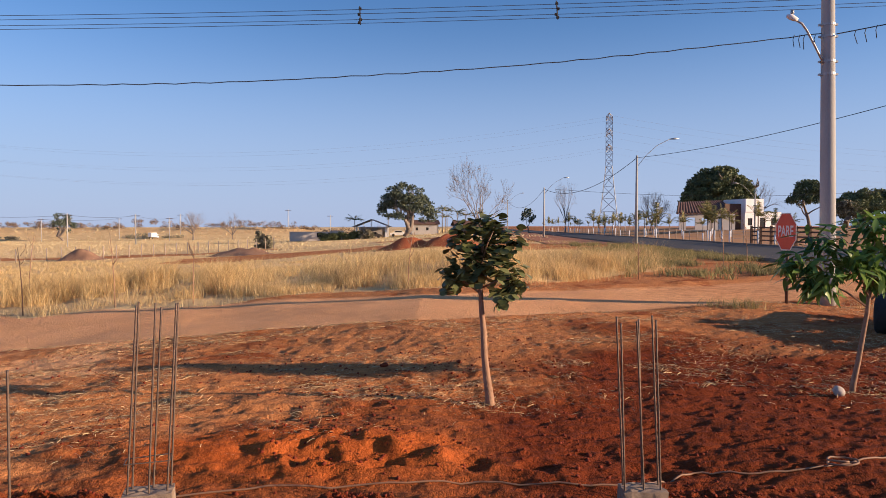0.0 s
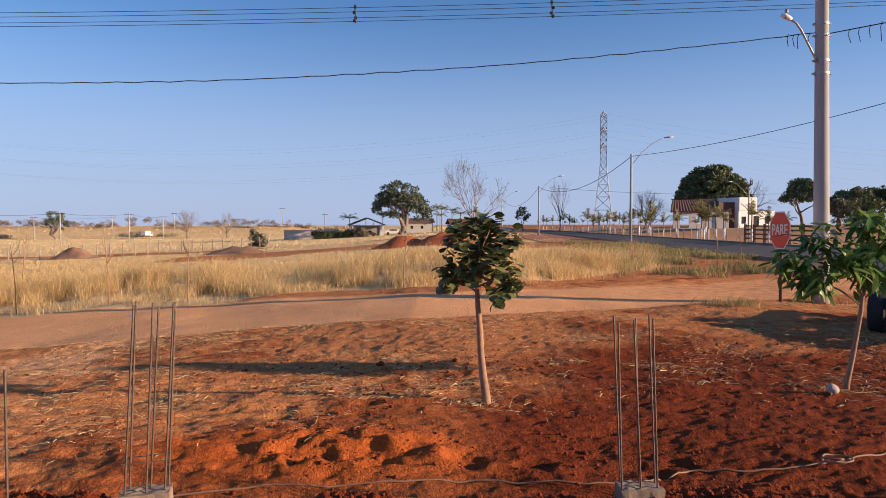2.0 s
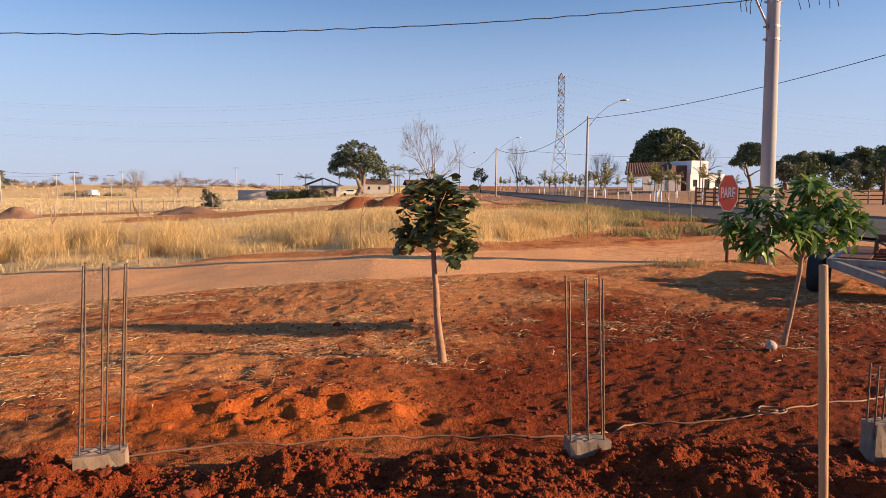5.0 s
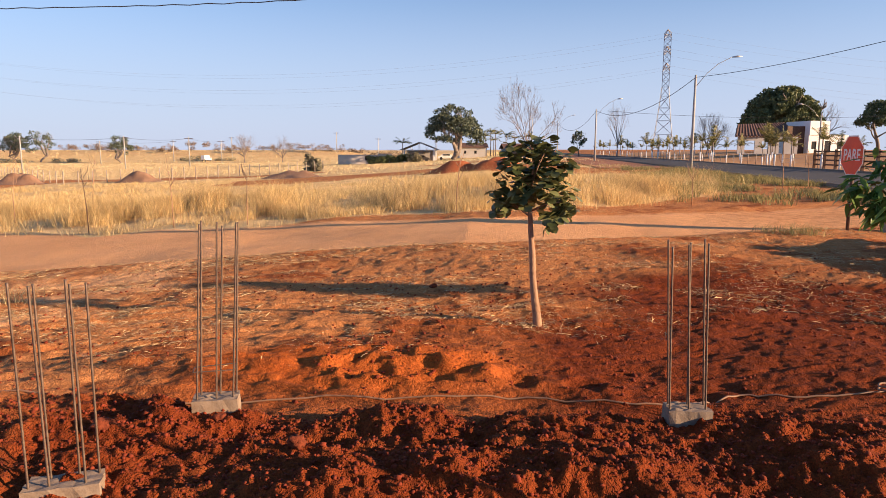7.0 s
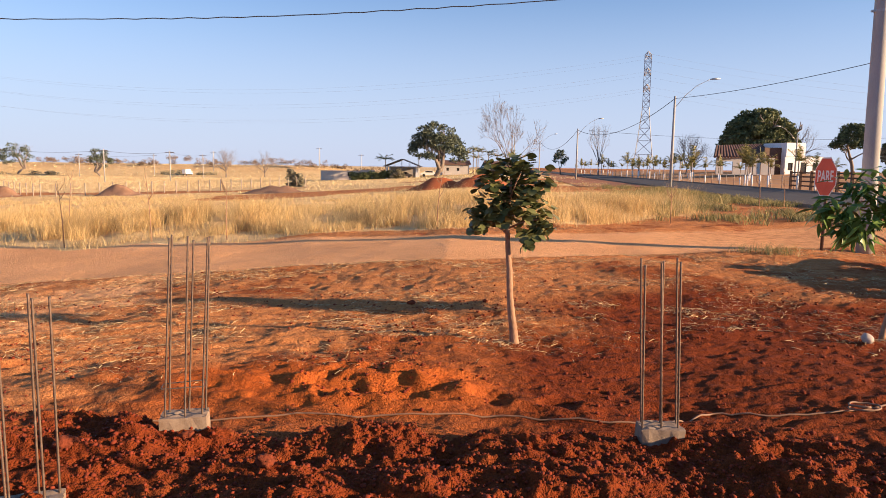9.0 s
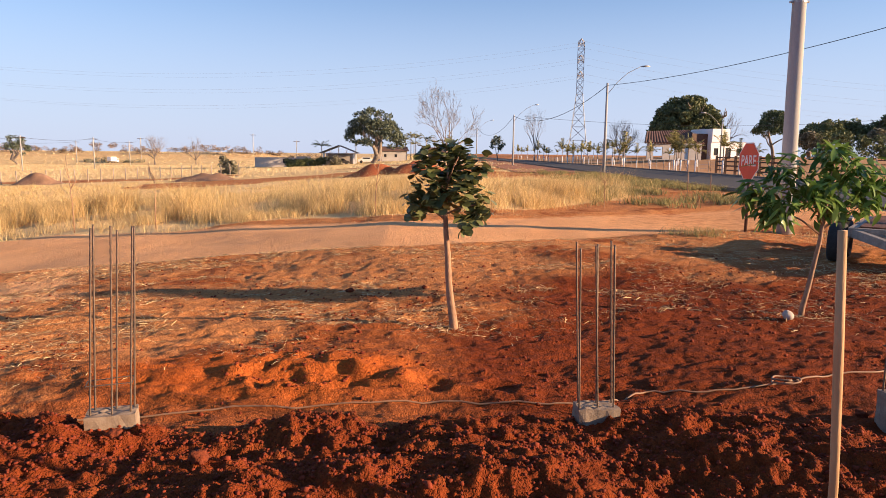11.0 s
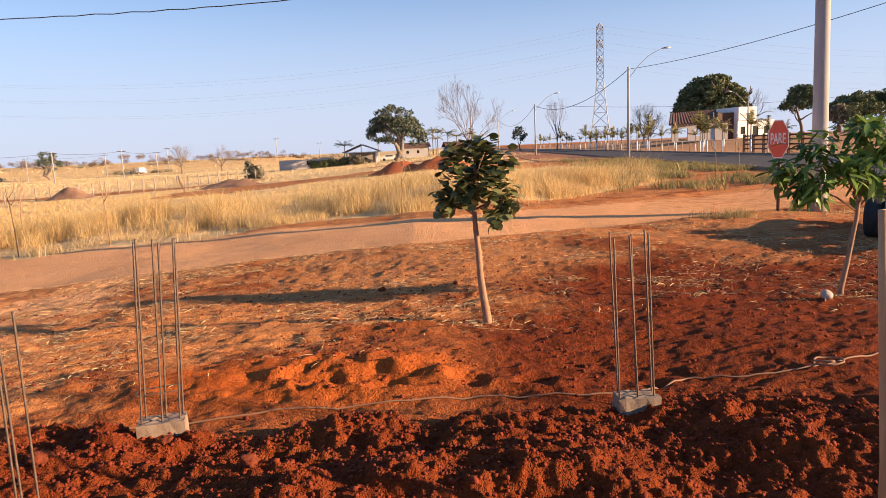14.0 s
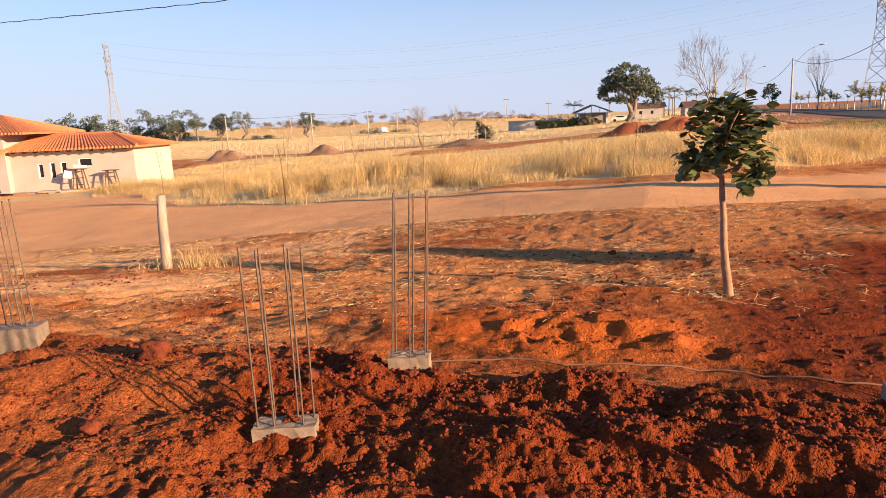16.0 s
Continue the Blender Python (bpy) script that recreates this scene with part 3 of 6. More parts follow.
# ---- trees ----
def grow(lump, rng, p, d, length, r, depth, tips, spread=0.6, up=0.15, kids=(2, 3), shrink=0.72, segs=4, sides=6, twigs=None):
    pts, rad = [p.copy()], [r]
    for k in range(segs):
        d = (d + Vector((rng.uniform(-1, 1), rng.uniform(-1, 1), rng.uniform(-0.5, 1) * up * 3)) * 0.16).normalized()
        p = p + d * length / segs
        pts.append(p.copy())
        rad.append(r * (1 - 0.4 * (k + 1) / segs))
    lump.tube(pts, rad, sides if depth > 1 else 4, depth < 2)
    if depth == 0:
        tips.append((p.copy(), d.copy()))
        return
    for k in range(rng.randint(*kids)):
        t = rng.uniform(0.55, 1.0) if k else 1.0
        q = pts[0].lerp(pts[-1], t) if k else pts[-1]
        a = Vector((rng.uniform(-1, 1), rng.uniform(-1, 1), rng.uniform(-0.4, 1))).normalized()
        nd = (d * (1 - spread) + a * spread + Vector((0, 0, up))).normalized()
        grow(lump, rng, q, nd, length * shrink * rng.uniform(0.8, 1.15), max(rad[-1] * (0.9 if not k else 0.7), 0.008), depth - 1, tips, spread, up, kids, shrink, segs, sides)


def leaf_cloud(rng, centres, per, radius, size, mat, squash=0.7):
    """Many small bent leaves in clumps round the given centres."""
    c = np.repeat(np.array(centres), per, axis=0)
    n = len(c)
    g = np.random.RandomState(rng.randint(0, 9999))
    off = g.normal(size=(n, 3))
    off /= np.linalg.norm(off, axis=1)[:, None]
    off *= (g.uniform(0.2, 1, (n, 1)) ** 0.6) * radius
    off[:, 2] *= squash
    p = c + off
    a = g.normal(size=(n, 3))
    a /= np.linalg.norm(a, axis=1)[:, None]
    b = np.cross(a, g.normal(size=(n, 3)))
    b /= np.linalg.norm(b, axis=1)[:, None]
    s = size * g.uniform(0.6, 1.3, (n, 1))
    v = np.stack([p - a * s, p + b * s * 0.45 + np.array([0, 0, 0.1]) * s, p + a * s, p - b * s * 0.45], 1).reshape(-1, 3)
    f = np.arange(n * 4).reshape(n, 4)
    tri = np.concatenate([f[:, [0, 1, 2]], f[:, [0, 2, 3]]])
    return quick_mesh("crown", v, tri, mat)


def tree(x, y, height, width, seed, label, leaf=None, trunk=0.3, bole=0.3, depth=4, per=60, leaf_size=0.2, dome=False, spread=0.6, squash=0.7, up=0.15, z=None, radius=None, bark=None):
    rng = random.Random(seed)
    base = thing("tree", pose(x, y, gz(x, y) if z is None else z), label, "tree")
    lump, tips = Lump(), []
    grow(lump, rng, Vector((0, 0, -0.2)), Vector((0, 0, 1)), height * bole, trunk, depth, tips, spread, up)
    v = np.array([tuple(q) for q in lump.v])
    hi, wd = v[:, 2].max(), max(np.ptp(v[:, 0]), np.ptp(v[:, 1])) / 2
    top = height * (0.93 if leaf else 1)
    cx, cy = (v[:, 0].max() + v[:, 0].min()) / 2, (v[:, 1].max() + v[:, 1].min()) / 2
    k = smooth(0, height * bole, v[:, 2])
    sx = 1 + (width / 2 * (0.85 if leaf else 1) / wd - 1) * k
    v[:, 0] = (v[:, 0] - cx * k) * sx
    v[:, 1] = (v[:, 1] - cy * k) * sx
    zz = v[:, 2]
    v[:, 2] = np.where(zz > height * bole, height * bole + (zz - height * bole) * (top - height * bole) / max(0.1, hi - height * bole), zz)
    part("trunk", mesh_of("trunk", v, lump.f, bark or FAR_BARK), base)
    if leaf:
        ends = []
        if dome:
            for _ in range(dome):
                a, q = rng.uniform(0, 2 * math.pi), math.sqrt(rng.uniform(0, 1))
                cap = math.sqrt(max(0, 1 - q * q))
                lo = height * (bole + 0.12)
                hgt = lo + (height - lo) * cap * rng.uniform(0.25, 0.95) ** 0.6
                ends.append((width / 2 * 0.92 * q * math.cos(a), width / 2 * 0.92 * q * math.sin(a), hgt))
        else:
            for p, d in tips:
                k = 1.0
                ends.append(((p.x - cx) * (width / 2 * 0.85 / wd), (p.y - cy) * (width / 2 * 0.85 / wd), height * bole + (p.z - height * bole) * (top - height * bole) / max(0.1, hi - height * bole)))
        part("crown", leaf_cloud(rng, ends, per, radius or width * 0.09, leaf_size, leaf, squash), base)
    return base


def bare_tree(x, y, height, width, seed, label, bole=0.3, limbs=6, trunk=0.16, lift=(0.75, 1.35), z=None, levels=4):
    """A leafless tree: limbs fanning out from the bole, forking into fine twigs."""
    rng = random.Random(seed)
    base = thing("tree", pose(x, y, gz(x, y) if z is None else z), label, "tree")
    lump = Lump()

    def fork(p, d, length, r, level):
        pts, q = [p.copy()], p.copy()
        for _ in range(3):
            d = (d + Vector((rng.gauss(0, 0.13), rng.gauss(0, 0.13), rng.gauss(0.04, 0.1)))).normalized()
            q = q + d * length / 3
            pts.append(q.copy())
        lump.tube(pts, [r, r * 0.85, r * 0.7, r * 0.55], 6 if level > 2 else 3, False)
        if level:
            for k in range(rng.choice((2, 3, 3))):
                side = d.orthogonal().normalized()
                side.rotate(Matrix.Rotation(rng.uniform(0, 6.28), 3, d))
                nd = (d + side * rng.uniform(0.3, 0.75) + Vector((0, 0, 0.12))).normalized()
                fork(pts[3] if k < 2 else pts[2], nd, length * rng.uniform(0.62, 0.85), max(r * 0.52, 0.014), level - 1)
    fork(Vector((0, 0, -0.2)), Vector((0, 0, 1)), height * bole, trunk, 0)
    for k in range(limbs):
        a, e = 6.28 * k / limbs + rng.uniform(-0.4, 0.4), rng.uniform(*lift)
        at = Vector((0, 0, height * bole * rng.uniform(0.8, 1.0)))
        fork(at, Vector((math.cos(a) * math.cos(e), math.sin(a) * math.cos(e), math.sin(e))), height * (1 - bole) * 0.36, trunk * 0.6, levels)
    v = np.array([tuple(q) for q in lump.v])
    hi, wd = np.percentile(v[:, 2], 99.7), np.percentile(np.hypot(v[:, 0], v[:, 1]), 98)
    k = smooth(0, height * bole, v[:, 2])[:, None]
    v[:, :2] *= 1 + k * (width / 2 / wd - 1)
    v[:, 2] = np.where(v[:, 2] > height * bole, height * bole + (v[:, 2] - height * bole) * (height * (1 - bole)) / (hi - height * bole), v[:, 2])
    part("trunk", mesh_of("trunk", v, lump.f, FAR_BARK), base)
    return base


tree(-8.3, 150, 12.4, 13.6, 3, "broad spreading grey-green tree beside a barn", CROWN_GREY, 0.45, 0.14, 5, 60, 0.32, dome=120, radius=1.25, squash=0.55)
bare_tree(4.1, 80, 9.6, 8.6, 5, "tall leafless tree with fine grey branches", 0.22, 8, 0.17, (0.1, 1.25), levels=5)
bare_tree(-82, 220, 9.6, 9.5, 15, "small leafless spreading tree on the far plain", 0.25, 7, 0.3, (0.4, 1.3))
bare_tree(-69, 220, 9.0, 8.6, 16, "small half-bare bushy tree on the far plain", 0.2, 8, 0.26, (0.35, 1.3))
tree(-126, 222, 9.5, 8.6, 17, "round grey-green tree on the far plain", CROWN_GREY, 0.3, 0.2, 4, 45, 0.3, dome=36, radius=1.15)


# ---- young trees on the plot ----
def leaf_mesh(name, length, width, mat, rounded, fold=0.12, droop=0.15):
    v, f = [], []
    n = 6
    for i in range(n + 1):
        t = i / n
        w = width / 2 * (math.sin(math.pi * min(1, t ** (0.75 if rounded else 0.9))) ** (0.55 if rounded else 0.9))
        if rounded:
            w = width / 2 * (math.sin(math.pi * t ** 1.35) ** 0.6 if 0 < t < 1 else 0)
        w = max(w, 0.002)
        z = -droop * length * t * t
        v += [(-w, t * length, z + fold * w), (0, t * length, z), (w, t * length, z + fold * w)]
    for i in range(n):
        b = i * 3
        f += [(b, b + 1, b + 4, b + 3), (b + 1, b + 2, b + 5, b + 4)]
    return mesh_of(name, v, f, mat)


def young_tree(x, y, label, path, radii, limbs, leaves, mat, leaf_len, leaf_w, rounded, seed, group=""):
    rng = random.Random(seed)
    base = thing("young_tree", pose(x, y, gz(x, y)), label, "tree")
    lump = Lump().tube(path, radii, 12)
    part("trunk", lump.mesh("trunk", BARK, False), base)
    meshes = [leaf_mesh("leaf", leaf_len * s, leaf_w * s, mat, rounded, 0.15, d) for s, d in ((1, 0.1), (0.85, 0.25), (1.1, 0.18))]
    for a, b, r in limbs:
        a, b = Vector(a), Vector(b)
        mid = a.lerp(b, 0.5) + Vector((0, 0, 0.03))
        part("branch", Lump().tube([a, mid, b], [r, r * 0.75, r * 0.4], 6).mesh("branch", BARK, False), base)
    loose, made = Lump(), 0
    for c, count, spread, down in leaves:
        for k in range(count):
            a = rng.uniform(0, 2 * math.pi)
            q = Vector(c) + Vector([max(-1.5, min(1.5, rng.gauss(0, s))) for s in (1, 1, 0.85)]) * spread
            tilt = rng.uniform(-95, 5) * down + rng.uniform(-25, 45) * (1 - down)
            m, mesh = pose(*q, tilt, rng.uniform(-35, 35), math.degrees(a)), rng.choice(meshes)
            made += 1
            if made % 2 and made < 590:
                part("leaf", mesh, base, m)
            else:
                b = len(loose.v)
                loose.v += [m @ v.co for v in mesh.vertices]
                loose.f += [tuple(b + i for i in f.vertices) for f in mesh.polygons]
    tagged(part("inner_leaves", loose.mesh("inner_leaves", mat, False), base), kind="stuff")
    return base


SAP_PATH = [(0.04, 0, -0.1), (0.03, 0, 0.1), (0.0, 0, 0.3), (-0.02, 0, 0.5), (-0.03, 0, 0.75), (-0.05, 0, 0.95), (-0.06, 0, 1.15), (-0.05, 0.02, 1.35), (-0.03, 0, 1.7)]
young_tree(0.42, 6.4, "young cashew tree with thin pale trunk and round leathery leaves", SAP_PATH, [0.056, 0.043, 0.038, 0.033, 0.03, 0.026, 0.022, 0.016, 0.008],
           [((-0.06, 0, 1.1), (-0.38, 0.05, 1.28), 0.012), ((-0.06, 0, 1.15), (0.28, -0.05, 1.25), 0.012), ((-0.05, 0, 1.3), (0.2, 0.15, 1.55), 0.01), ((-0.05, 0, 1.35), (-0.25, -0.1, 1.6), 0.01), ((-0.05, 0, 1.4), (0.05, -0.15, 1.7), 0.01)],
           [((-0.33, -0.05, 1.24), 58, 0.075, 0.6), ((-0.2, 0.12, 1.33), 50, 0.085, 0.5), ((0.27, 0.05, 1.24), 62, 0.08, 0.6), ((0.14, -0.1, 1.09), 34, 0.06, 0.9), ((-0.06, -0.12, 1.34), 60, 0.1, 0.4), ((0.17, -0.1, 1.42), 60, 0.085, 0.4), ((-0.24, 0.0, 1.52), 62, 0.085, 0.3), ((0.0, 0.12, 1.55), 60, 0.095, 0.3), ((0.15, 0.05, 1.64), 62, 0.085, 0.2), ((-0.18, -0.06, 1.69), 62, 0.075, 0.2), ((0.02, 0.0, 1.76), 44, 0.065, 0.1), ((0.24, -0.02, 1.58), 30, 0.06, 0.3)],
           CASHEW, 0.1, 0.085, True, 7)
MANGO_PATH = [(-0.03, 0, -0.1), (-0.01, 0, 0.1), (0.04, 0, 0.35), (0.08, 0, 0.6), (0.12, 0, 0.85), (0.13, 0, 1.0), (0.16, 0, 1.3)]
young_tree(4.3, 6.9, "young mango tree with drooping long glossy green leaves", MANGO_PATH, [0.035, 0.03, 0.026, 0.024, 0.022, 0.02, 0.01],
           [((0.12, 0, 0.9), (-0.3, 0.05, 1.15), 0.013), ((0.12, 0, 0.95), (0.55, 0.05, 1.2), 0.013), ((0.13, 0, 1.0), (-0.15, -0.15, 1.45), 0.012), ((0.13, 0, 1.0), (0.35, 0.1, 1.55), 0.012), ((0.14, 0, 1.1), (0.2, 0, 1.75), 0.012), ((-0.3, 0.05, 1.15), (-0.6, 0.05, 1.2), 0.009)],
           [((-0.66, 0, 1.34), 60, 0.09, 0.7), ((-0.42, -0.1, 1.24), 84, 0.11, 0.8), ((-0.3, 0.1, 1.58), 84, 0.12, 0.6), ((-0.05, -0.12, 1.42), 100, 0.13, 0.7), ((0.16, 0, 1.76), 90, 0.1, 0.5), ((0.18, 0.1, 1.4), 100, 0.13, 0.7), ((0.46, -0.05, 1.56), 90, 0.11, 0.6), ((0.6, 0.05, 1.3), 80, 0.11, 0.8), ((0.72, 0, 1.42), 34, 0.07, 0.7), ((-0.42, 0, 1.12), 30, 0.06, 0.9), ((0.22, 0, 1.2), 50, 0.1, 0.9)],
           MANGO, 0.185, 0.052, False, 9)


# ---- asphalt road, fence, gate, palms ----
def strip(name, edge_a, edge_b, ys, lift, mat, across=5):
    """A paved band between two edges, following the land."""
    v, f = [], []
    for y in ys:
        for k in range(across):
            t = k / (across - 1)
            x = edge_a(y) * (1 - t) + edge_b(y) * t
            v.append((x, y, float(base_z(np.array(x), np.array(y))) + lift))
    for i in range(len(ys) - 1):
        for k in range(across - 1):
            a = i * across + k
            f.append((a, a + 1, a + across + 1, a + across))
    return mesh_of(name, v, f, mat)


def near_edge(y):
    return 15.6 + 0.05 * max(0, y - 30) + 0.12 * max(0, 24 - y)


def far_edge(y):
    return 26.6 + 0.03 * max(0, y - 45) + 0.1 * max(0, 38 - y)


tagged(new("road", strip("road", near_edge, far_edge, arc(60, -40, 420), 0.06, ASPHALT)), "grey asphalt street along the fenced pasture", "road", kind="structure")


def kerb(name, edge, y0, y1, side):
    v, f = [], []
    ys = arc(70, y0, y1)
    for y in ys:
        x = edge(y)
        z = float(base_z(np.array(x), np.array(y)))
        for dx, dz in ((0, 0.0), (0, 0.17), (side * 0.14, 0.18), (side * 0.14, 0.0)):
            v.append((x + dx, y, z + dz))
    for i in range(len(ys) - 1):
        for k in range(3):
            a = i * 4 + k
            f.append((a, a + 1, a + 5, a + 4))
    tagged(new(name, mesh_of(name, v, f, CONCRETE, True)), "low pale concrete kerb of the street", "kerb", kind="structure")


kerb("kerb_1", far_edge, -30, 300, 1)
kerb("kerb_2", near_edge, 25, 300, -1)
PASTURE = surface("bare_pasture", (0.42, 0.2, 0.07), (0.56, 0.3, 0.12), 0.3, 0.95, bump=0.2, fine=6)
VERGE = surface("bare_verge", (0.3, 0.11, 0.045), (0.46, 0.2, 0.09), 0.5, 0.95, bump=0.4, fine=8)
tagged(new("pasture", strip("pasture", lambda y: far_edge(y) + 0.2, lambda y: far_edge(y) + 75, arc(60, 20, 230), 0.05, PASTURE, 20)), "flat orange-brown mown pasture", "ground", kind="structure")
tagged(new("verge", strip("verge", lambda y: near_edge(y) - 7.5, lambda y: near_edge(y) - 0.2, arc(20, 62, 200), 0.05, VERGE)), "bare red earth verge beside the street", "ground", kind="structure")


def fence_x(y):
    return far_edge(y) + 2.2


def fence_post(x, y, h, r, mat, label, group, name="fence_post"):
    z = gz(x, y)
    ob = new(name, Lump().tube([(0, 0, -0.2), (0, 0, h * 0.5), (0.01, 0, h)], [r, r * 0.95, r * 0.9], 7).mesh(name, mat, False))
    ob.matrix_world = pose(x, y, z)
    return tagged(ob, label, "fence post", group)


proto = fence_post(fence_x(50), 50, 1.3, 0.045, POST_WOOD, "pale weathered round fence post beside the street", "white fence posts")
y = 52.6
while y < 235:
    if not 50 < y < 62:
        copy_thing(proto, pose(fence_x(y), y, gz(fence_x(y), y)))
    y += 2.6 if y < 140 else 4.5
for z in (0.45, 0.85, 1.2):
    pts = [(fence_x(q), q, float(base_z(np.array(fence_x(q)), np.array(q))) + z) for q in arc(30, 62, 235)]
    tagged(new("fence_wire", Lump().tube(pts, 0.012, 4).mesh("fence_wire", STEEL)), "thin steel fence wire between white posts", "fence wire", "fence wires")


def gate():
    base = thing("pasture_gate", pose(fence_x(57) - 0.2, 57, gz(fence_x(57), 57), 0, 0, 88), "brown wooden plank gate and fence by the street", "gate")
    for k, x in enumerate((-6.5, -4.4, -2.2, 0, 0.2, 2.3, 4.4, 6.4)):
        part("post", Lump().box(x - 0.09, -0.09, -0.2, x + 0.09, 0.09, 1.75).mesh("post", DARK_WOOD), base)
    for z in (0.35, 0.75, 1.15, 1.5):
        part("rail", Lump().box(-6.5, -0.14, z, 6.4, -0.1, z + 0.13).mesh("rail", DARK_WOOD), base)
    part("sign_board", Lump().box(-1.3, -0.18, 0.9, -0.6, -0.15, 1.4).mesh("sign_board", DARK_WOOD), base)


gate()


def palm_leaf(rng, lump, origin, bearing, length, lift, droop, width):
    """A bent frond with leaflets on both sides."""
    d = Vector((math.cos(bearing), math.sin(bearing), 0))
    s = Vector((-math.sin(bearing), math.cos(bearing), 0))
    pts = []
    for i in range(7):
        t = i / 6
        pts.append(Vector(origin) + d * length * t * math.cos(lift) + Vector((0, 0, length * (t * math.sin(lift) - droop * t * t))))
    for a, b in zip(pts, pts[1:]):
        for sg in (-1, 1):
            for q in (0.0, 0.5):
                p = a.lerp(b, q)
                w = width * rng.uniform(0.7, 1.1)
                i = len(lump.v)
                tip = p + s * sg * w + (b - a) * 0.6 - Vector((0, 0, w * 0.45))
                lump.v += [p, p + (b - a) * 0.42, tip]
                lump.f.append((i, i + 1, i + 2))


def palm(name, height, trunk_h, seed, leaf_len, count, label, painted=True, r=0.1, upright=0.9, x=0.0, y=0.0):
    rng = random.Random(seed)
    base = thing(name, pose(x, y, gz(x, y)), label, "palm", "street palms")
    part("trunk", Lump().tube([(0, 0, -0.1), (0.02, 0, trunk_h * 0.4), (0, 0, trunk_h)], [r, r * 0.8, r * 0.6], 8).mesh("trunk", FAR_BARK, False), base)
    if painted:
        part("painted_base", Lump().tube([(0, 0, 0), (0.012, 0, 1.25)], [r * 1.1, r * 1.02], 8).mesh("painted_base", WHITE, False), base, None, "white limewashed trunk base")
    lump = Lump()
    for k in range(count):
        palm_leaf(rng, lump, (0, 0, trunk_h - 0.1), rng.uniform(0, 6.28), leaf_len * rng.uniform(0.8, 1.1), rng.uniform(0.4, 1.45) * upright, rng.uniform(0.1, 0.6), leaf_len * 0.2)
    part("fronds", lump.mesh("fronds", PALM), base)
    return base


LIMED = "young palm with limewashed trunk along the street fence"
kinds = [palm("palm", 5, 2.6, 20 + k, 1.5 + 0.25 * k, 9, LIMED, True, 0.08, 1.05 + 0.06 * k, fence_x(66 + 2 * k) - 1.2, 66 + 2 * k) for k in range(4)]
rng = random.Random(31)
for k, y in enumerate([54.2, 56.5, 60.5, 71, 75, 80, 86, 90, 95, 100, 106, 112, 117, 123, 130, 136, 143, 150, 158, 166, 175, 184, 195, 207, 220]):
    y += rng.uniform(-0.8, 0.8)
    s = rng.uniform(0.75, 1.15)
    x = fence_x(y) - 1.2 + rng.uniform(-0.4, 0.4)
    ob = copy_thing(kinds[k % 4], pose(x, y, gz(x, y), 0, 0, rng.uniform(0, 360)))
    ob.scale = (s, s, s)
for k in range(26):
    y = rng.uniform(85, 215)
    x = fence_x(y) + rng.uniform(1.5, 14)
    s = rng.uniform(0.7, 1.3)
    ob = copy_thing(kinds[k % 4], pose(x, y, gz(x, y), 0, 0, rng.uniform(0, 360)))
    ob.scale = (s, s, s)
for k, (x, y, h) in enumerate([(-1.5, 165, 5.2), (-0.2, 170, 6.2), (1.0, 168, 5.6), (-20, 152, 4.6), (-13.5, 165, 5.0), (0.6, 175, 4.2), (3.4, 160, 5.2), (5.5, 162, 4.5), (9.0, 160, 4.8)]):
    palm("palm", h + 1.5, h, 50 + k, 2.4, 13, "tall thin palm near the barn", False, 0.13, 0.6, x, y)


# ---- street lamps along the street, pylons ----
def street_lamp(x, y, h, reach=3.0, rise=1.5, turn=0.0):
    base = thing("street_lamp", pose(x, y, gz(x, y), 0, 0, turn), "slim concrete street pole with curved lamp arm", "street lamp", "street lamps")
    part("pole", Lump().tube([(0, 0, -0.2), (0, 0, h)], [0.14, 0.09], 12).mesh("pole", POLE_CONCRETE, False), base)
    arm = part("lamp_arm", Lump().tube([(0.1, 0, h - 0.9), (0.9, 0, h + 0.1), (1.8, 0, h + 0.9), (reach - 0.3, 0, h + rise - 0.15), (reach, 0, h + rise)], 0.026, 7).mesh("lamp_arm", STEEL, False), base)
    part("lamp_head", Lump().tube([(reach - 0.1, 0, h + rise - 0.05), (reach + 0.35, 0, h + rise), (reach + 0.75, 0, h + rise)], [0.04, 0.085, 0.045], 8).mesh("lamp_head", STEEL, False), arm)
    return base


street_lamp(17.3, 60, 8.0)
street_lamp(15.2, 101, 7.5)
street_lamp(14.4, 150, 7.6)
street_lamp(46.5, 100, 6.2, 2.6, 1.3, 180)
for x, y, h, mat in ((50.5, 62, 6.6, POLE_CONCRETE), (45.8, 60, 5.6, DARK_WOOD)):
    ob = thing("utility_pole", pose(x, y, gz(x, y)), "slim distant pole by the pasture fence", "utility pole", "pasture poles")
    part("shaft", Lump().tube([(0, 0, -0.2), (0, 0, h)], [0.11, 0.08], 8).mesh("shaft", mat, False), ob)
wire("overhead_cable", sag((26.5, 24, 9.2), (17.3, 60, 7.8), 0.75), 0.02, TWIST)
wire("overhead_cable", sag((17.3, 60, 7.8), (15.2, 101, 7.3), 1.7), 0.028, TWIST)
wire("overhead_cable", sag((15.2, 101, 7.3), (14.4, 150, 7.4), 2.2), 0.028, TWIST)
wire("overhead_cable", sag((45.8, 60, 5.3), (50.5, 62, 6.3), 0.1), 0.02, TWIST)
wire("overhead_cable", sag((50.5, 62, 6.3), (75, 55, 7.0), 0.4), 0.02, TWIST)
wire("overhead_cable", sag((10.0, 60, 5.0), (45.8, 60, 5.4), 0.8), 0.012, TWIST)
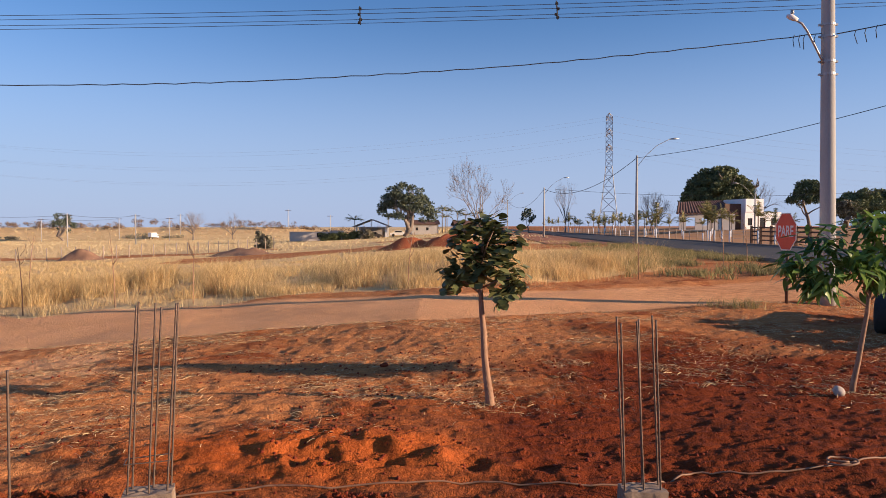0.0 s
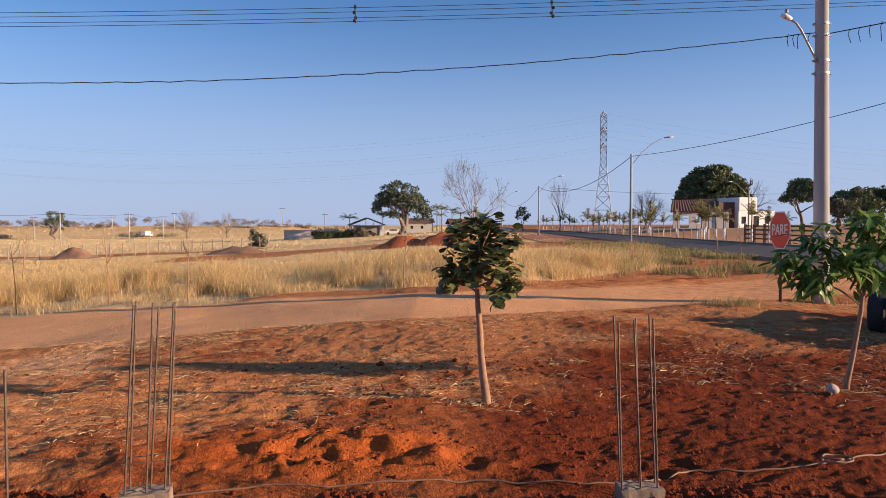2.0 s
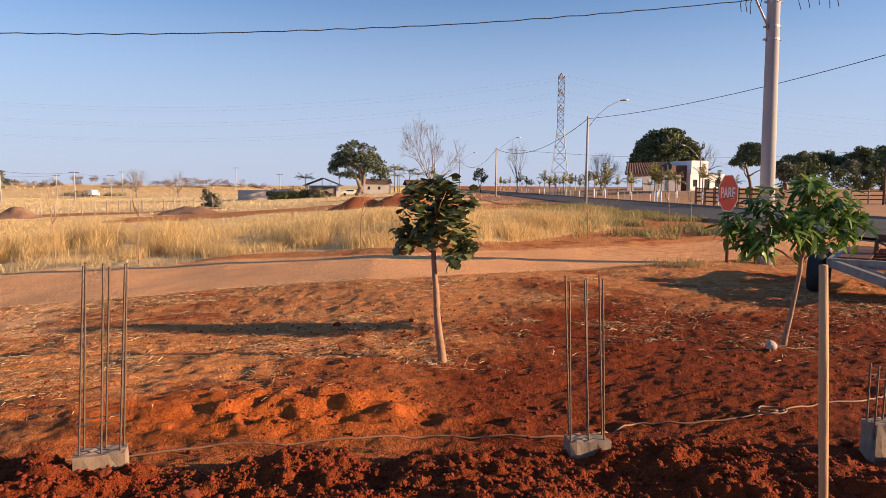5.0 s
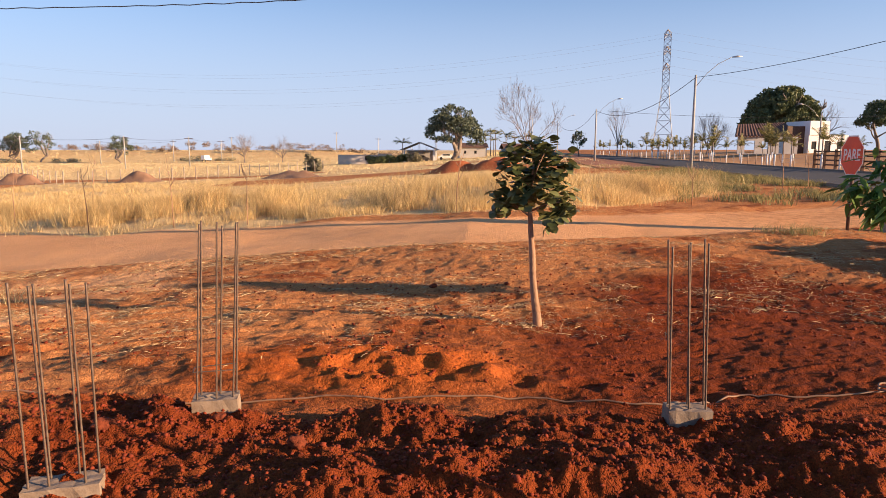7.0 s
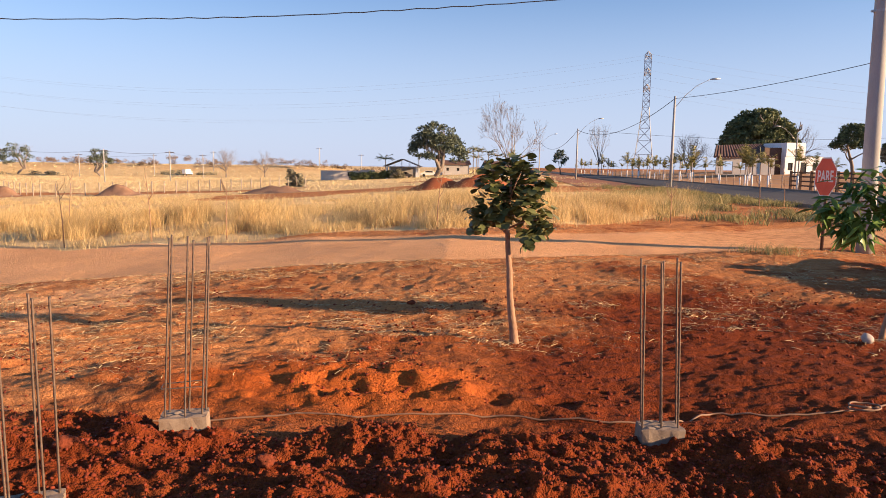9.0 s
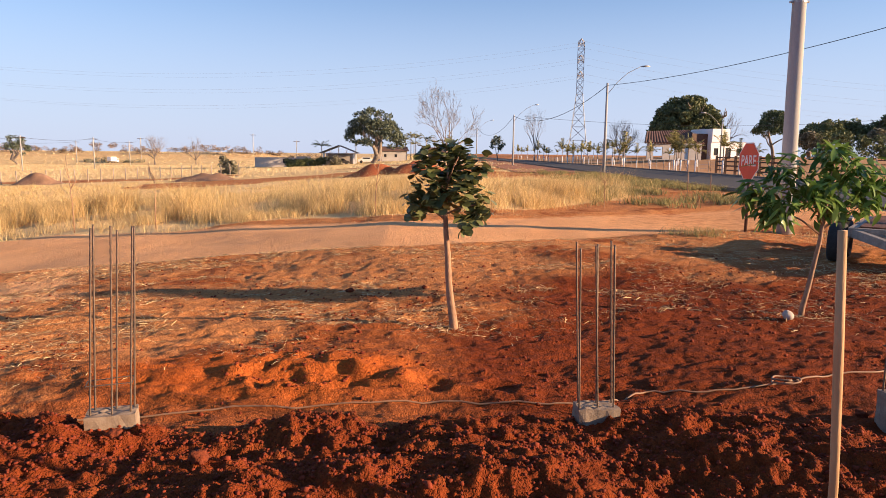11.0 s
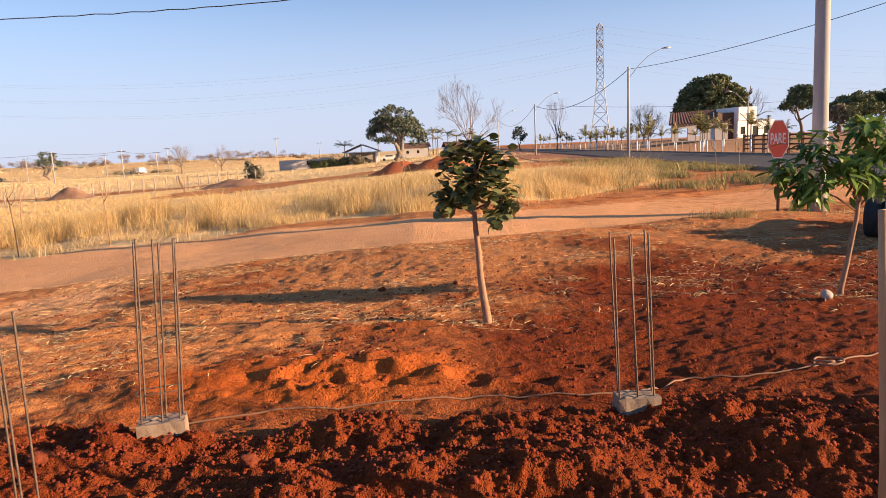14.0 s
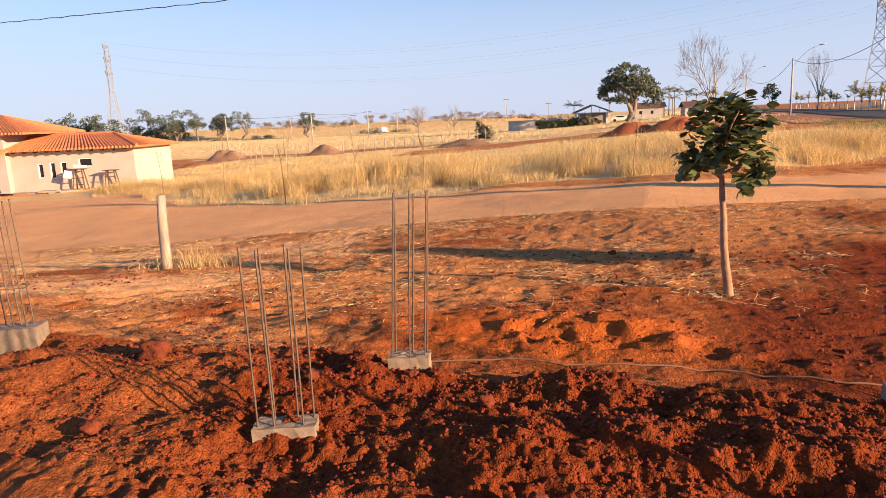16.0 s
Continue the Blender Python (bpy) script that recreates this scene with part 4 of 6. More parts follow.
for x, y in ((26.5, 24), (24, -12), (-44, 14.4), (34, 20.2), (-60, 20.2), (75, 55), (10.0, 170)):
    ob = thing("utility_pole", pose(x, y, gz(x, y)), "plain grey concrete utility pole carrying overhead wires", "utility pole", "plain poles")
    part("shaft", Lump().tube([(0, 0, -0.2), (0, 0, 12.0 if y == 20.2 else 9.3)], [0.17, 0.11], 12).mesh("shaft", POLE_CONCRETE, False), ob)
    if y == 20.2:
        for dz in (7.5, 7.72, 7.97):
            part("crossarm", Lump().box(-0.06, -0.4, dz + 0.0006 * (x + 22) ** 2 - gz(x, y) - 0.08, 0.06, 0.4, dz + 0.0006 * (x + 22) ** 2 - gz(x, y) + 0.03).mesh("crossarm", DARK_WOOD), ob)
for x in (-2.5, 3.4):
    top = 7.99 + 0.0006 * (x + 22) ** 2
    lump = Lump().bar((x, 20.3, top + 0.08), (x + 0.03, 20.2, top - 0.5), 0.03)
    for dz, y in ((0.0, 20.3), (-0.24, 20.05), (-0.29, 20.4), (-0.47, 20.1)):
        lump.tube([(x - 0.03, y, top + dz), (x + 0.05, y, top + dz)], 0.045, 8)
    tagged(new("wire_spacer", lump.mesh("wire_spacer", CABLE)), "small dark insulating spacer clamped on overhead wires", "spacer", "wire spacers")
LEFT_POLES = [(-84.5, 150.8), (-130, 217), (-113, 234), (-77, 168), (-88.5, 217), (-96.7, 247), (-104, 143), (-60, 260), (-42, 250)]
for x, y in LEFT_POLES:
    ob = thing("utility_pole", pose(x, y, gz(x, y)), "distant pale concrete utility pole with crossarm", "utility pole", "distant poles")
    part("shaft", Lump().tube([(0, 0, -0.2), (0, 0, 7.6)], [0.15, 0.12], 8).mesh("shaft", POLE_CONCRETE, False), ob)
    part("crossarm", Lump().box(-1.1, -0.07, 7.1, 1.1, 0.07, 7.25).mesh("crossarm", DARK_WOOD), ob)
for (xa, ya), (xb, yb) in (((-130, 217), (-113, 234)), ((-84.5, 150.8), (-77, 168)), ((-77, 168), (-88.5, 217)), ((-88.5, 217), (-96.7, 247)), ((-104, 143), (-84.5, 150.8))):
    wire("overhead_cable", sag((xa, ya, gz(xa, ya) + 7.2), (xb, yb, gz(xb, yb) + 7.2), 0.5, 8), 0.03, "distant overhead wire between pale poles")


def pylon(x, y, h, w0, w1, turn):
    base = thing("pylon", pose(x, y, gz(x, y), 0, 0, turn), "tall grey steel lattice power pylon", "pylon", "pylons")
    lump = Lump()
    waist = h * 0.55
    levels = [0, h * 0.14, h * 0.26, h * 0.37, h * 0.47, waist] + [waist + (h - waist) * k / 8 for k in range(1, 9)]

    def half(z):
        return (w0 + (w1 - w0) * (z / waist) ** 0.75 if z < waist else w1) / 2
    corner = ((-1, -1), (1, -1), (1, 1), (-1, 1))
    for a, b in zip(levels, levels[1:]):
        for k in range(4):
            c, d = corner[k], corner[(k + 1) % 4]
            lump.bar((c[0] * half(a), c[1] * half(a), a), (c[0] * half(b), c[1] * half(b), b), 0.2)
            lump.bar((c[0] * half(a), c[1] * half(a), a), (d[0] * half(b), d[1] * half(b), b), 0.1)
            lump.bar((d[0] * half(a), d[1] * half(a), a), (c[0] * half(b), c[1] * half(b), b), 0.1)
            lump.bar((c[0] * half(b), c[1] * half(b), b), (d[0] * half(b), d[1] * half(b), b), 0.1)
    part("lattice", lump.mesh("lattice", PYLON_STEEL), base)
    for k, (z, reach) in enumerate(((h, 7), (h * 0.86, 8), (h * 0.72, 9))):
        arm = Lump()
        for sg in (-1, 1):
            for q in (-1, 1):
                arm.bar((q * w1 / 2, sg * w1 / 2, z - 1.6), (0, sg * reach, z + 0.6), 0.2)
                arm.bar((q * w1 / 2, sg * w1 / 2, z), (0, sg * reach, z + 0.6), 0.18)
        part("crossarm", arm.mesh("crossarm", PYLON_STEEL), base)
    return base


PYLONS = [(74, 300, 49, 9.5, 2.8, -14), (-318, 330, 56, 11, 2.6, 30)]
for p in PYLONS:
    pylon(*p)
for k, (z, reach) in enumerate(((49.6, 7), (42.7, 8), (35.8, 9))):
    for sg in (-1, 1):
        a = (74, 300 + sg * reach, z)
        wire("overhead_cable", sag(a, (-318, 330 + sg * reach, z + 5), 17, 40), 0.02, "faint high-voltage wire between distant pylons", PYLON_STEEL, 4)
        wire("overhead_cable", sag(a, (460, 290 + sg * reach, z - 2), 18, 30), 0.02, "faint high-voltage wire between distant pylons", PYLON_STEEL, 4)

# ---- distant trees ----
bare_tree(29.6, 162, 12.8, 6.0, 8, "upright leafless grey tree", 0.2, 7, 0.25, (1.0, 1.45))
tree(61.5, 150, 13.7, 16.2, 12, "large dense dark green domed tree", CROWN_DARK, 0.6, 0.2, 4, 130, 0.36, dome=260, radius=1.35)
tree(82.0, 150, 10.8, 9.0, 13, "dark domed tree beyond the pasture", CROWN_DARK, 0.4, 0.35, 4, 100, 0.3, dome=70, radius=1.2)
bare_tree(73.5, 158, 11.0, 12.0, 14, "leafless spreading grey tree beyond the house", 0.22, 8, 0.3, (0.4, 1.3))
bare_tree(46.5, 150, 8.8, 10.0, 18, "leafless spreading grey tree beyond the palms", 0.22, 7, 0.25, (0.4, 1.3))
bare_tree(50.8, 160, 9.2, 9.0, 28, "leafless spreading grey tree behind the house", 0.22, 7, 0.25, (0.4, 1.3))
tree(21.0, 165, 6.2, 4.2, 19, "small round grey-green tree by the street", CROWN_GREY, 0.18, 0.3, 3, 50, 0.24, dome=16, radius=0.7)
for k, (x, y, h, w, m) in enumerate([(84, 135, 9.0, 9, 0), (91, 138, 9.6, 10, 0), (97, 134, 10.2, 9, 0), (103, 136, 10.6, 10, 0), (109, 131, 12.5, 9, 0), (116, 128, 13, 10, 0), (79, 131, 6, 6, 2), (124, 128, 12, 10, 0), (94, 130, 7, 6, 2), (106, 126, 7.5, 7, 2)]):
    tree(x, y, h * 0.86, w, 60 + k, "dark broad trees of the wood behind the pasture", (CROWN_DARK, CROWN_OLIVE, CROWN_OLIVE)[m], 0.35, 0.3, 4, 90, 0.34, dome=70 if m == 0 else False, radius=1.1)
for k, (x, y, h, w, m) in enumerate([(-160, 230, 12.0, 11, 1), (-170, 232, 10.8, 8, 2), (-181, 230, 10.8, 8, 2), (-190, 228, 9.2, 7, 1), (-175, 236, 9.5, 8, 2)]):
    tree(x, y, h, w, 80 + k, "tree on the far plain by the wood", CROWN_GREY, 0.3, 0.2, 4, 45, 0.3, dome=36, radius=1.15)


def thicket(name, spots, size, mat, label, seed, category="bushes", leaf=0.22):
    rng = random.Random(seed)
    c = [(x + rng.uniform(-1, 1) * w, y + rng.uniform(-1, 1) * w * 0.4, gz(x, y) + rng.uniform(0.1, 1) * h) for x, y, w, h in spots for _ in range(14)]
    tagged(new(name, leaf_cloud(rng, c, 60, size, leaf, mat)), label, category, kind="stuff")


thicket("far_wood", [(-262 + 6 * k, 236 + 3 * math.sin(k), 3.5, 10.5 + 2 * math.sin(k * 1.7)) for k in range(13)], 2.0, CROWN_GREY, "low dark wood on the far plain", 5, "woods", 0.45)
thicket("far_scrub", [(-170 + 9 * k, 262 + 6 * math.sin(k * 2.1), 5.0, 2.2 + 0.8 * math.sin(k * 1.3)) for k in range(17)], 1.2, CROWN_DRY, "brown scrub along the far ridge", 6)
thicket("far_scrub", [(-165, 225, 5, 1), (-150, 230, 5, 1), (-108, 240, 6, 1.2), (-96, 238, 3, 1)], 1.0, CROWN_OLIVE, "dark green scrub along the far ridge", 7)
thicket("hedge", [(-26.5 + 1.7 * k, 150, 1.0, 1.6) for k in range(6)], 0.6, CROWN_DARK, "dark clipped hedge beside the barn", 8, "hedge")
thicket("bush", [(-17.3, 149, 1.2, 2.2), (-16.4, 149, 0.8, 1.6)], 0.6, CROWN_OLIVE, "yellow-green bush by the barn", 9, "bush")
thicket("bush", [(-26.5, 99, 0.8, 2.0), (-25.8, 98.5, 0.8, 1.5), (-27, 99, 0.5, 2.6)], 0.45, CROWN_OLIVE, "olive green bush on the grass field", 10, "bush")
thicket("hedge", [(78 + 1.7 * k, 124 + 8 * (k % 2), 1.5, 4.6) for k in range(32)], 0.9, CROWN_DARK, "dark understorey below the wood", 11, "hedge")

# ---- earth heaps on the field ----
def heap(x, y, w, d, h, seed, label, mat=None):
    g = 26
    v, f = [], []
    for j in range(g + 1):
        for i in range(g + 1):
            u, t = i / g * 2 - 1, j / g * 2 - 1
            q = math.hypot(u, t)
            z = (0.5 + 0.5 * math.cos(math.pi * min(1, q))) ** 1.0 * h * (1 + 0.35 * float(fbm(np.array(u * 2.2 + seed), np.array(t * 2.2), 3, seed)))
            px, py = x + u * w / 2, y + t * d / 2
            v.append((px, py, gz(px, py) + z - 0.05))
    for j in range(g):
        for i in range(g):
            a = j * (g + 1) + i
            f.append((a, a + 1, a + g + 2, a + g + 1))
    tagged(new("earth_mound", mesh_of("earth_mound", v, f, mat or HEAP)), label, "earth heap", "earth heaps")


heap(-3.0, 56, 6.6, 3.6, 1.1, 3, "heap of loose red earth on the field")
heap(0.6, 55, 6.6, 3.6, 1.2, 5, "heap of loose red earth on the field")
heap(-21.5, 71, 8.5, 4, 0.9, 7, "low heap of reddish earth and rubble", BROWN_EARTH)
heap(-41, 76, 7.0, 4, 1.2, 9, "heap of brown earth beside the fence", BROWN_EARTH)
heap(-56.5, 77, 7.5, 4, 1.6, 11, "heap of brown earth near the unfinished house", BROWN_EARTH)

proto = fence_post(-48.7, 73.5, 1.5, 0.07, POST_WOOD, "weathered wooden fence post in the dry field", "field fence posts")
for k in range(1, 24):
    x, y = -48.7 + k * 1.15 - 0.004 * k * k, 73.5 + 1.0 * k
    copy_thing(proto, pose(x, y, gz(x, y), 0, 0, 40 * k))
for k in range(1, 14):
    x, y = -48.7 - k * 3.0, 73.5 + 3.2 * k
    copy_thing(proto, pose(x, y, gz(x, y), 0, 0, 40 * k))
for k in range(20):
    x, y = 44 + k * 1.4, 62 - k * 0.5
    copy_thing(proto, pose(x, y, gz(x, y), 0, 0, 40 * k))
for z in (0.5, 0.9, 1.3):
    pts = [(44 + k * 1.4, 62 - k * 0.5, gz(44 + k * 1.4, 62 - k * 0.5) + z) for k in range(20)]
    tagged(new("fence_rail", Lump().tube(pts, 0.05, 5).mesh("fence_rail", DARK_WOOD)), "dark wooden rail of the pasture fence", "fence rail", "fence rails")


# ---- buildings ----
# Dark window glass, and near-black sheets standing for unlit insides of openings.
GLASS_DARK = surface("dark_opening", (0.012, 0.012, 0.014), (0.03, 0.03, 0.032), 2, 0.25, bump=0)
METAL_ROOF = surface("dark_roof", (0.05, 0.045, 0.045), (0.1, 0.085, 0.08), 2, 0.7, bump=0)
BROWN_ROOF = surface("brown_tiles", (0.1, 0.06, 0.045), (0.19, 0.11, 0.08), 2, 0.8, bump=0.2, fine=10)


def wall_with_holes(length, height, thick, holes):
    """A wall along x, with real openings (x0, x1, z0, z1), front face at y = 0."""
    xs = sorted({0, length, *(h[0] for h in holes), *(h[1] for h in holes)})
    zs = sorted({0, height, *(h[2] for h in holes), *(h[3] for h in holes)})
    lump = Lump()
    for a, b in zip(xs, xs[1:]):
        for c, d in zip(zs, zs[1:]):
            if not any(h[0] <= a and b <= h[1] and h[2] <= c and d <= h[3] for h in holes):
                lump.box(a, 0, c, b, thick, d)
    return lump


def gable_slab(a, b, c, d, t=0.12):
    """A roof slope from four corners, with thickness."""
    q = [Vector(p) for p in (a, b, c, d)]
    lump = Lump()
    lump.v = q + [p + Vector((0, 0, t)) for p in q]
    lump.f = [(3, 2, 1, 0), (4, 5, 6, 7), (0, 1, 5, 4), (1, 2, 6, 5), (2, 3, 7, 6), (3, 0, 4, 7)]
    return lump


def tiled_slope(a, b, c, d, pitch=0.25):
    """Rows of round clay tile channels running from the eave a-b to the ridge d-c."""
    a, b, c, d = (Vector(p) for p in (a, b, c, d))
    lump = gable_slab(a, b, c, d, 0.05)
    n = max(2, int((b - a).length / pitch))
    for k in range(n):
        t = (k + 0.5) / n
        lump.tube([a.lerp(b, t) + Vector((0, 0, 0.06)), d.lerp(c, t) + Vector((0, 0, 0.06))], pitch * 0.36, 6)
    return lump


HOUSE = pose(-42.4, 34.0, -2.05, 0, 0, 15)


def unfinished_house():
    base = thing("unfinished_house", HOUSE, "unfinished grey plastered house with clay tile roof", "house")
    L, D, H = 8.7, 5.2, 2.75
    holes = [(1.9, 2.3, 0.92, 1.9), (2.75, 3.15, 0.88, 1.95), (3.5, 3.95, 0.88, 1.95), (4.8, 5.75, 1.6, 2.15)]
    part("front_wall", wall_with_holes(L, H, 0.18, holes).mesh("front_wall", GREY_PLASTER), base)
    part("side_wall", Lump().box(L - 0.18, 0.19, 0, L, D, H).mesh("side_wall", GREY_PLASTER), base)
    part("back_wall", Lump().box(0, D, 0, L, D + 0.18, H).mesh("back_wall", GREY_PLASTER), base)
    part("floor_slab", Lump().box(-0.1, -0.1, -0.4, L + 0.1, D + 0.3, 0.02).mesh("floor_slab", CONCRETE), base)
    for x0, x1, z0, z1 in holes:
        w = part("window", Lump().box(x0, 0.02, z0, x0 + 0.05, 0.16, z1).box(x1 - 0.05, 0.02, z0, x1, 0.16, z1).box(x0 + 0.05, 0.02, z1 - 0.05, x1 - 0.05, 0.16, z1).box(x0 + 0.05, 0.02, z0, x1 - 0.05, 0.16, z0 + 0.05).mesh("window", WHITE), base)
        part("pane", Lump().box(x0 + 0.05, 0.1, z0 + 0.05, x1 - 0.05, 0.11, z1 - 0.05).mesh("pane", GLASS_DARK), w)
    e, z0, z1 = 0.6, H + 0.0, H + 0.9
    hip = L - 2.6
    tagged(part("roof", tiled_slope((-0.6, -e, z0), (L + e, -e, z0), (hip, D / 2, z1), (-0.6, D / 2, z1)).mesh("roof", TERRACOTTA), base), kind="stuff")
    tagged(part("roof", tiled_slope((L + e, -e, z0), (L + e, D + e, z0), (hip, D / 2 + 0.01, z1), (hip, D / 2, z1)).mesh("roof", TERRACOTTA), base), kind="stuff")
    tagged(part("roof", tiled_slope((L + e, D + e, z0), (-0.6, D + e, z0), (-0.6, D / 2, z1), (hip, D / 2, z1)).mesh("roof", TERRACOTTA), base), kind="stuff")
    part("ridge", Lump().tube([(-0.6, D / 2, z1 + 0.1), (hip, D / 2, z1 + 0.1), (L + e, -e, z0 + 0.12)], 0.12, 7).mesh("ridge", TERRACOTTA), base)
    for k in range(12):
        x = -0.4 + k * 0.78
        part("rafter", Lump().box(x, -e + 0.05, z0 - 0.12, x + 0.07, 0.2, z0 - 0.01).mesh("rafter", DARK_WOOD), base)
    # taller wing
    part("wing_wall", wall_with_holes(9, 3.9, 0.18, [(7.3, 8.3, 0.05, 2.3)]).mesh("wing_wall", CREAM_SHADE_PLASTER), base, pose(-9, -0.4, 0))
    part("wing_wall", Lump().box(-0.18, -0.21, 0, 0, 6, 3.9).mesh("wing_wall", CREAM_SHADE_PLASTER), base)
    tagged(part("wing_roof", tiled_slope((-9.5, -1.0, 3.9), (1.9, -1.0, 3.9), (-2, 2.6, 5.2), (-9.5, 2.6, 5.2)).mesh("wing_roof", TERRACOTTA), base), kind="stuff")
    tagged(part("wing_roof", tiled_slope((1.9, -1.0, 3.9), (1.9, 6.2, 3.9), (-2, 2.61, 5.2), (-2, 2.6, 5.2)).mesh("wing_roof", TERRACOTTA), base), kind="stuff")
    tagged(part("porch_roof", tiled_slope((-6, -1.7, 2.5), (0.5, -1.7, 2.5), (0.5, -0.4, 2.85), (-6, -0.4, 2.85)).mesh("porch_roof", TERRACOTTA), base), kind="stuff")
    # Near-black sheet behind the door hole, in place of the unlit room.
    part("doorway", Lump().box(-1.7, -0.2, 0.05, -0.7, -0.15, 2.3).mesh("doorway", GLASS_DARK), base)


unfinished_house()


def site_clutter():
    def lump_thing(name, lump, mat, label, category, m):
        ob = new(name, lump.mesh(name, mat))
        ob.matrix_world = HOUSE @ m
        return tagged(ob, label, category)
    for x, top, name in ((5.1, 1.5, "scaffold_trestle"), (7.3, 1.35, "scaffold_trestle")):
        t = thing(name, HOUSE @ pose(x, -0.6, -0.05), "dark wooden builder's trestle leaning by the house wall", "trestle", "trestles")
        for dx, dy in ((-0.35, -0.25), (0.35, -0.25), (-0.35, 0.25), (0.35, 0.25)):
            part("leg", Lump().bar((dx * 1.25, dy, 0), (dx * 0.75, dy * 0.4, top), 0.07).mesh("leg", DARK_WOOD), t)
        for z in (0.5, 0.95):
            part("rung", Lump().bar((-0.4, -0.2, z), (0.4, -0.2, z), 0.05).mesh("rung", DARK_WOOD), t)
        part("board", Lump().box(-0.5, -0.2, top, 0.5, 0.2, top + 0.05).mesh("board", DARK_WOOD), t)
    lump_thing("shutter", Lump().box(-0.3, -0.02, 0, 0.3, 0.02, 0.5), WHITE, "white slatted shutter propped on the trestle", "shutter", pose(4.35, -0.75, 0.9, -10, 12, 0))
    lump_thing("shutter", Lump().box(-0.45, -0.02, 0, 0.45, 0.02, 0.2), WHITE, "narrow white shutter propped under the window", "shutter", pose(5.2, -0.6, 1.55, -10, 5, 0))
    for k in range(4):
        lump_thing("plank_stack", Lump().box(-0.6, -0.3, 0, 0.6, 0.3, 0.12), POST_WOOD, "pale boards stacked before the house wall", "boards", pose(2.4 + k * 0.8, -1.0 - 0.1 * k, -0.05 + 0.1 * (k % 2), 0, 0, 8 * k))
    lump_thing("paper_sack", Lump().tube([(0, 0, 0), (0, 0, 0.5), (0, 0, 1.0)], [0.18, 0.2, 0.12], 8), WHITE, "pale upright sack beside the doorway", "sack", pose(-0.8, -1.0, -0.05))


site_clutter()


def white_house():
    d, xw = 120.0, 54.0
    base = thing("white_house", pose(xw, d, gz(xw, d) - 0.1, 0, 0, 14), "white modern house with a brown tiled wing", "house")
    base.scale = (1.2, 1.2, 1.08)
    part("front_wall", wall_with_holes(6.4, 3.0, 0.2, [(0.5, 1.3, 0.8, 2.0), (2.6, 3.6, 0.1, 2.1), (4.6, 5.5, 0.8, 2.0)]).mesh("front_wall", WHITE), base)
    part("side_wall", Lump().box(0, 0.21, 0, 0.2, 8, 3.0).box(6.2, 0.21, 0, 6.4, 8, 3.0).mesh("side_wall", WHITE), base)
    part("parapet_block", Lump().box(0, -0.15, 3.0, 3.1, 5, 5.2).mesh("parapet_block", WHITE), base)
    part("flat_roof", Lump().box(3.1, 0.1, 2.9, 6.4, 8, 3.05).mesh("flat_roof", CONCRETE), base)
    for x0, x1, z0, z1 in ((0.5, 1.3, 0.8, 2.0), (2.6, 3.6, 0.1, 2.1), (4.6, 5.5, 0.8, 2.0)):
        w = part("window", Lump().box(x0, 0.03, z0, x0 + 0.06, 0.14, z1).box(x1 - 0.06, 0.03, z0, x1, 0.14, z1).mesh("window", DARK_WOOD), base)
        part("pane", Lump().box(x0 + 0.06, 0.1, z0, x1 - 0.06, 0.12, z1).mesh("pane", GLASS_DARK), w)
    # Wing wall in darker plaster than the front: its shade is in the colour.
    part("wing_wall", wall_with_holes(8.4, 2.7, 0.2, [(1.0, 2.4, 0.1, 2.1), (3.4, 4.4, 0.8, 2.0), (5.8, 6.4, 0.1, 2.0)]).mesh("wing_wall", CREAM_SHADE_PLASTER), base, pose(-10.0, 1.6, 0, 0, 0, -12))
    tagged(part("wing_roof", tiled_slope((-11.0, 0.9, 2.7), (-1.0, 0.2, 2.7), (-0.4, 5, 5.0), (-8.0, 5, 4.6), 0.5).mesh("wing_roof", BROWN_ROOF), base), kind="stuff")
    part("gable_wall", Lump().box(-2.8, 0.9, 0, 0, 1.1, 4.4).mesh("gable_wall", DARK_WOOD), base)


white_house()


def barn():
    base = thing("open_barn", pose(-20.2, 155, gz(-18, 155)), "open barn with dark gabled roof and pale posts", "barn")
    w, h = 7.2, 2.7
    for x in (0.2, w - 0.2):
        for y in (0.2, 5.8):
            part("post", Lump().box(x - 0.2, y - 0.2, -0.2, x + 0.2, y + 0.2, h).mesh("post", WHITE), base)
    part("roof", gable_slab((-0.7, -0.6, h), (w / 2, -0.6, h + 1.7), (w / 2, 6.6, h + 1.7), (-0.7, 6.6, h)).mesh("roof", METAL_ROOF), base)
    part("roof", gable_slab((w / 2, -0.6, h + 1.7), (w + 0.7, -0.6, h), (w + 0.7, 6.6, h), (w / 2, 6.6, h + 1.7)).mesh("roof", METAL_ROOF), base)
    part("back_wall", Lump().box(0, 5.9, 0, w, 6.1, h).mesh("back_wall", GREY_PLASTER), base)
    truss = Lump().bar((0, 0.1, h), (w, 0.1, h), 0.18)
    truss.bar((w / 2, 0.1, h), (w / 2, 0.1, h + 1.6), 0.15).bar((w / 4, 0.1, h), (w / 4, 0.1, h + 0.8), 0.12).bar((w * 0.75, 0.1, h), (w * 0.75, 0.1, h + 0.8), 0.12)
    part("truss", truss.mesh("truss", WHITE), base)


barn()


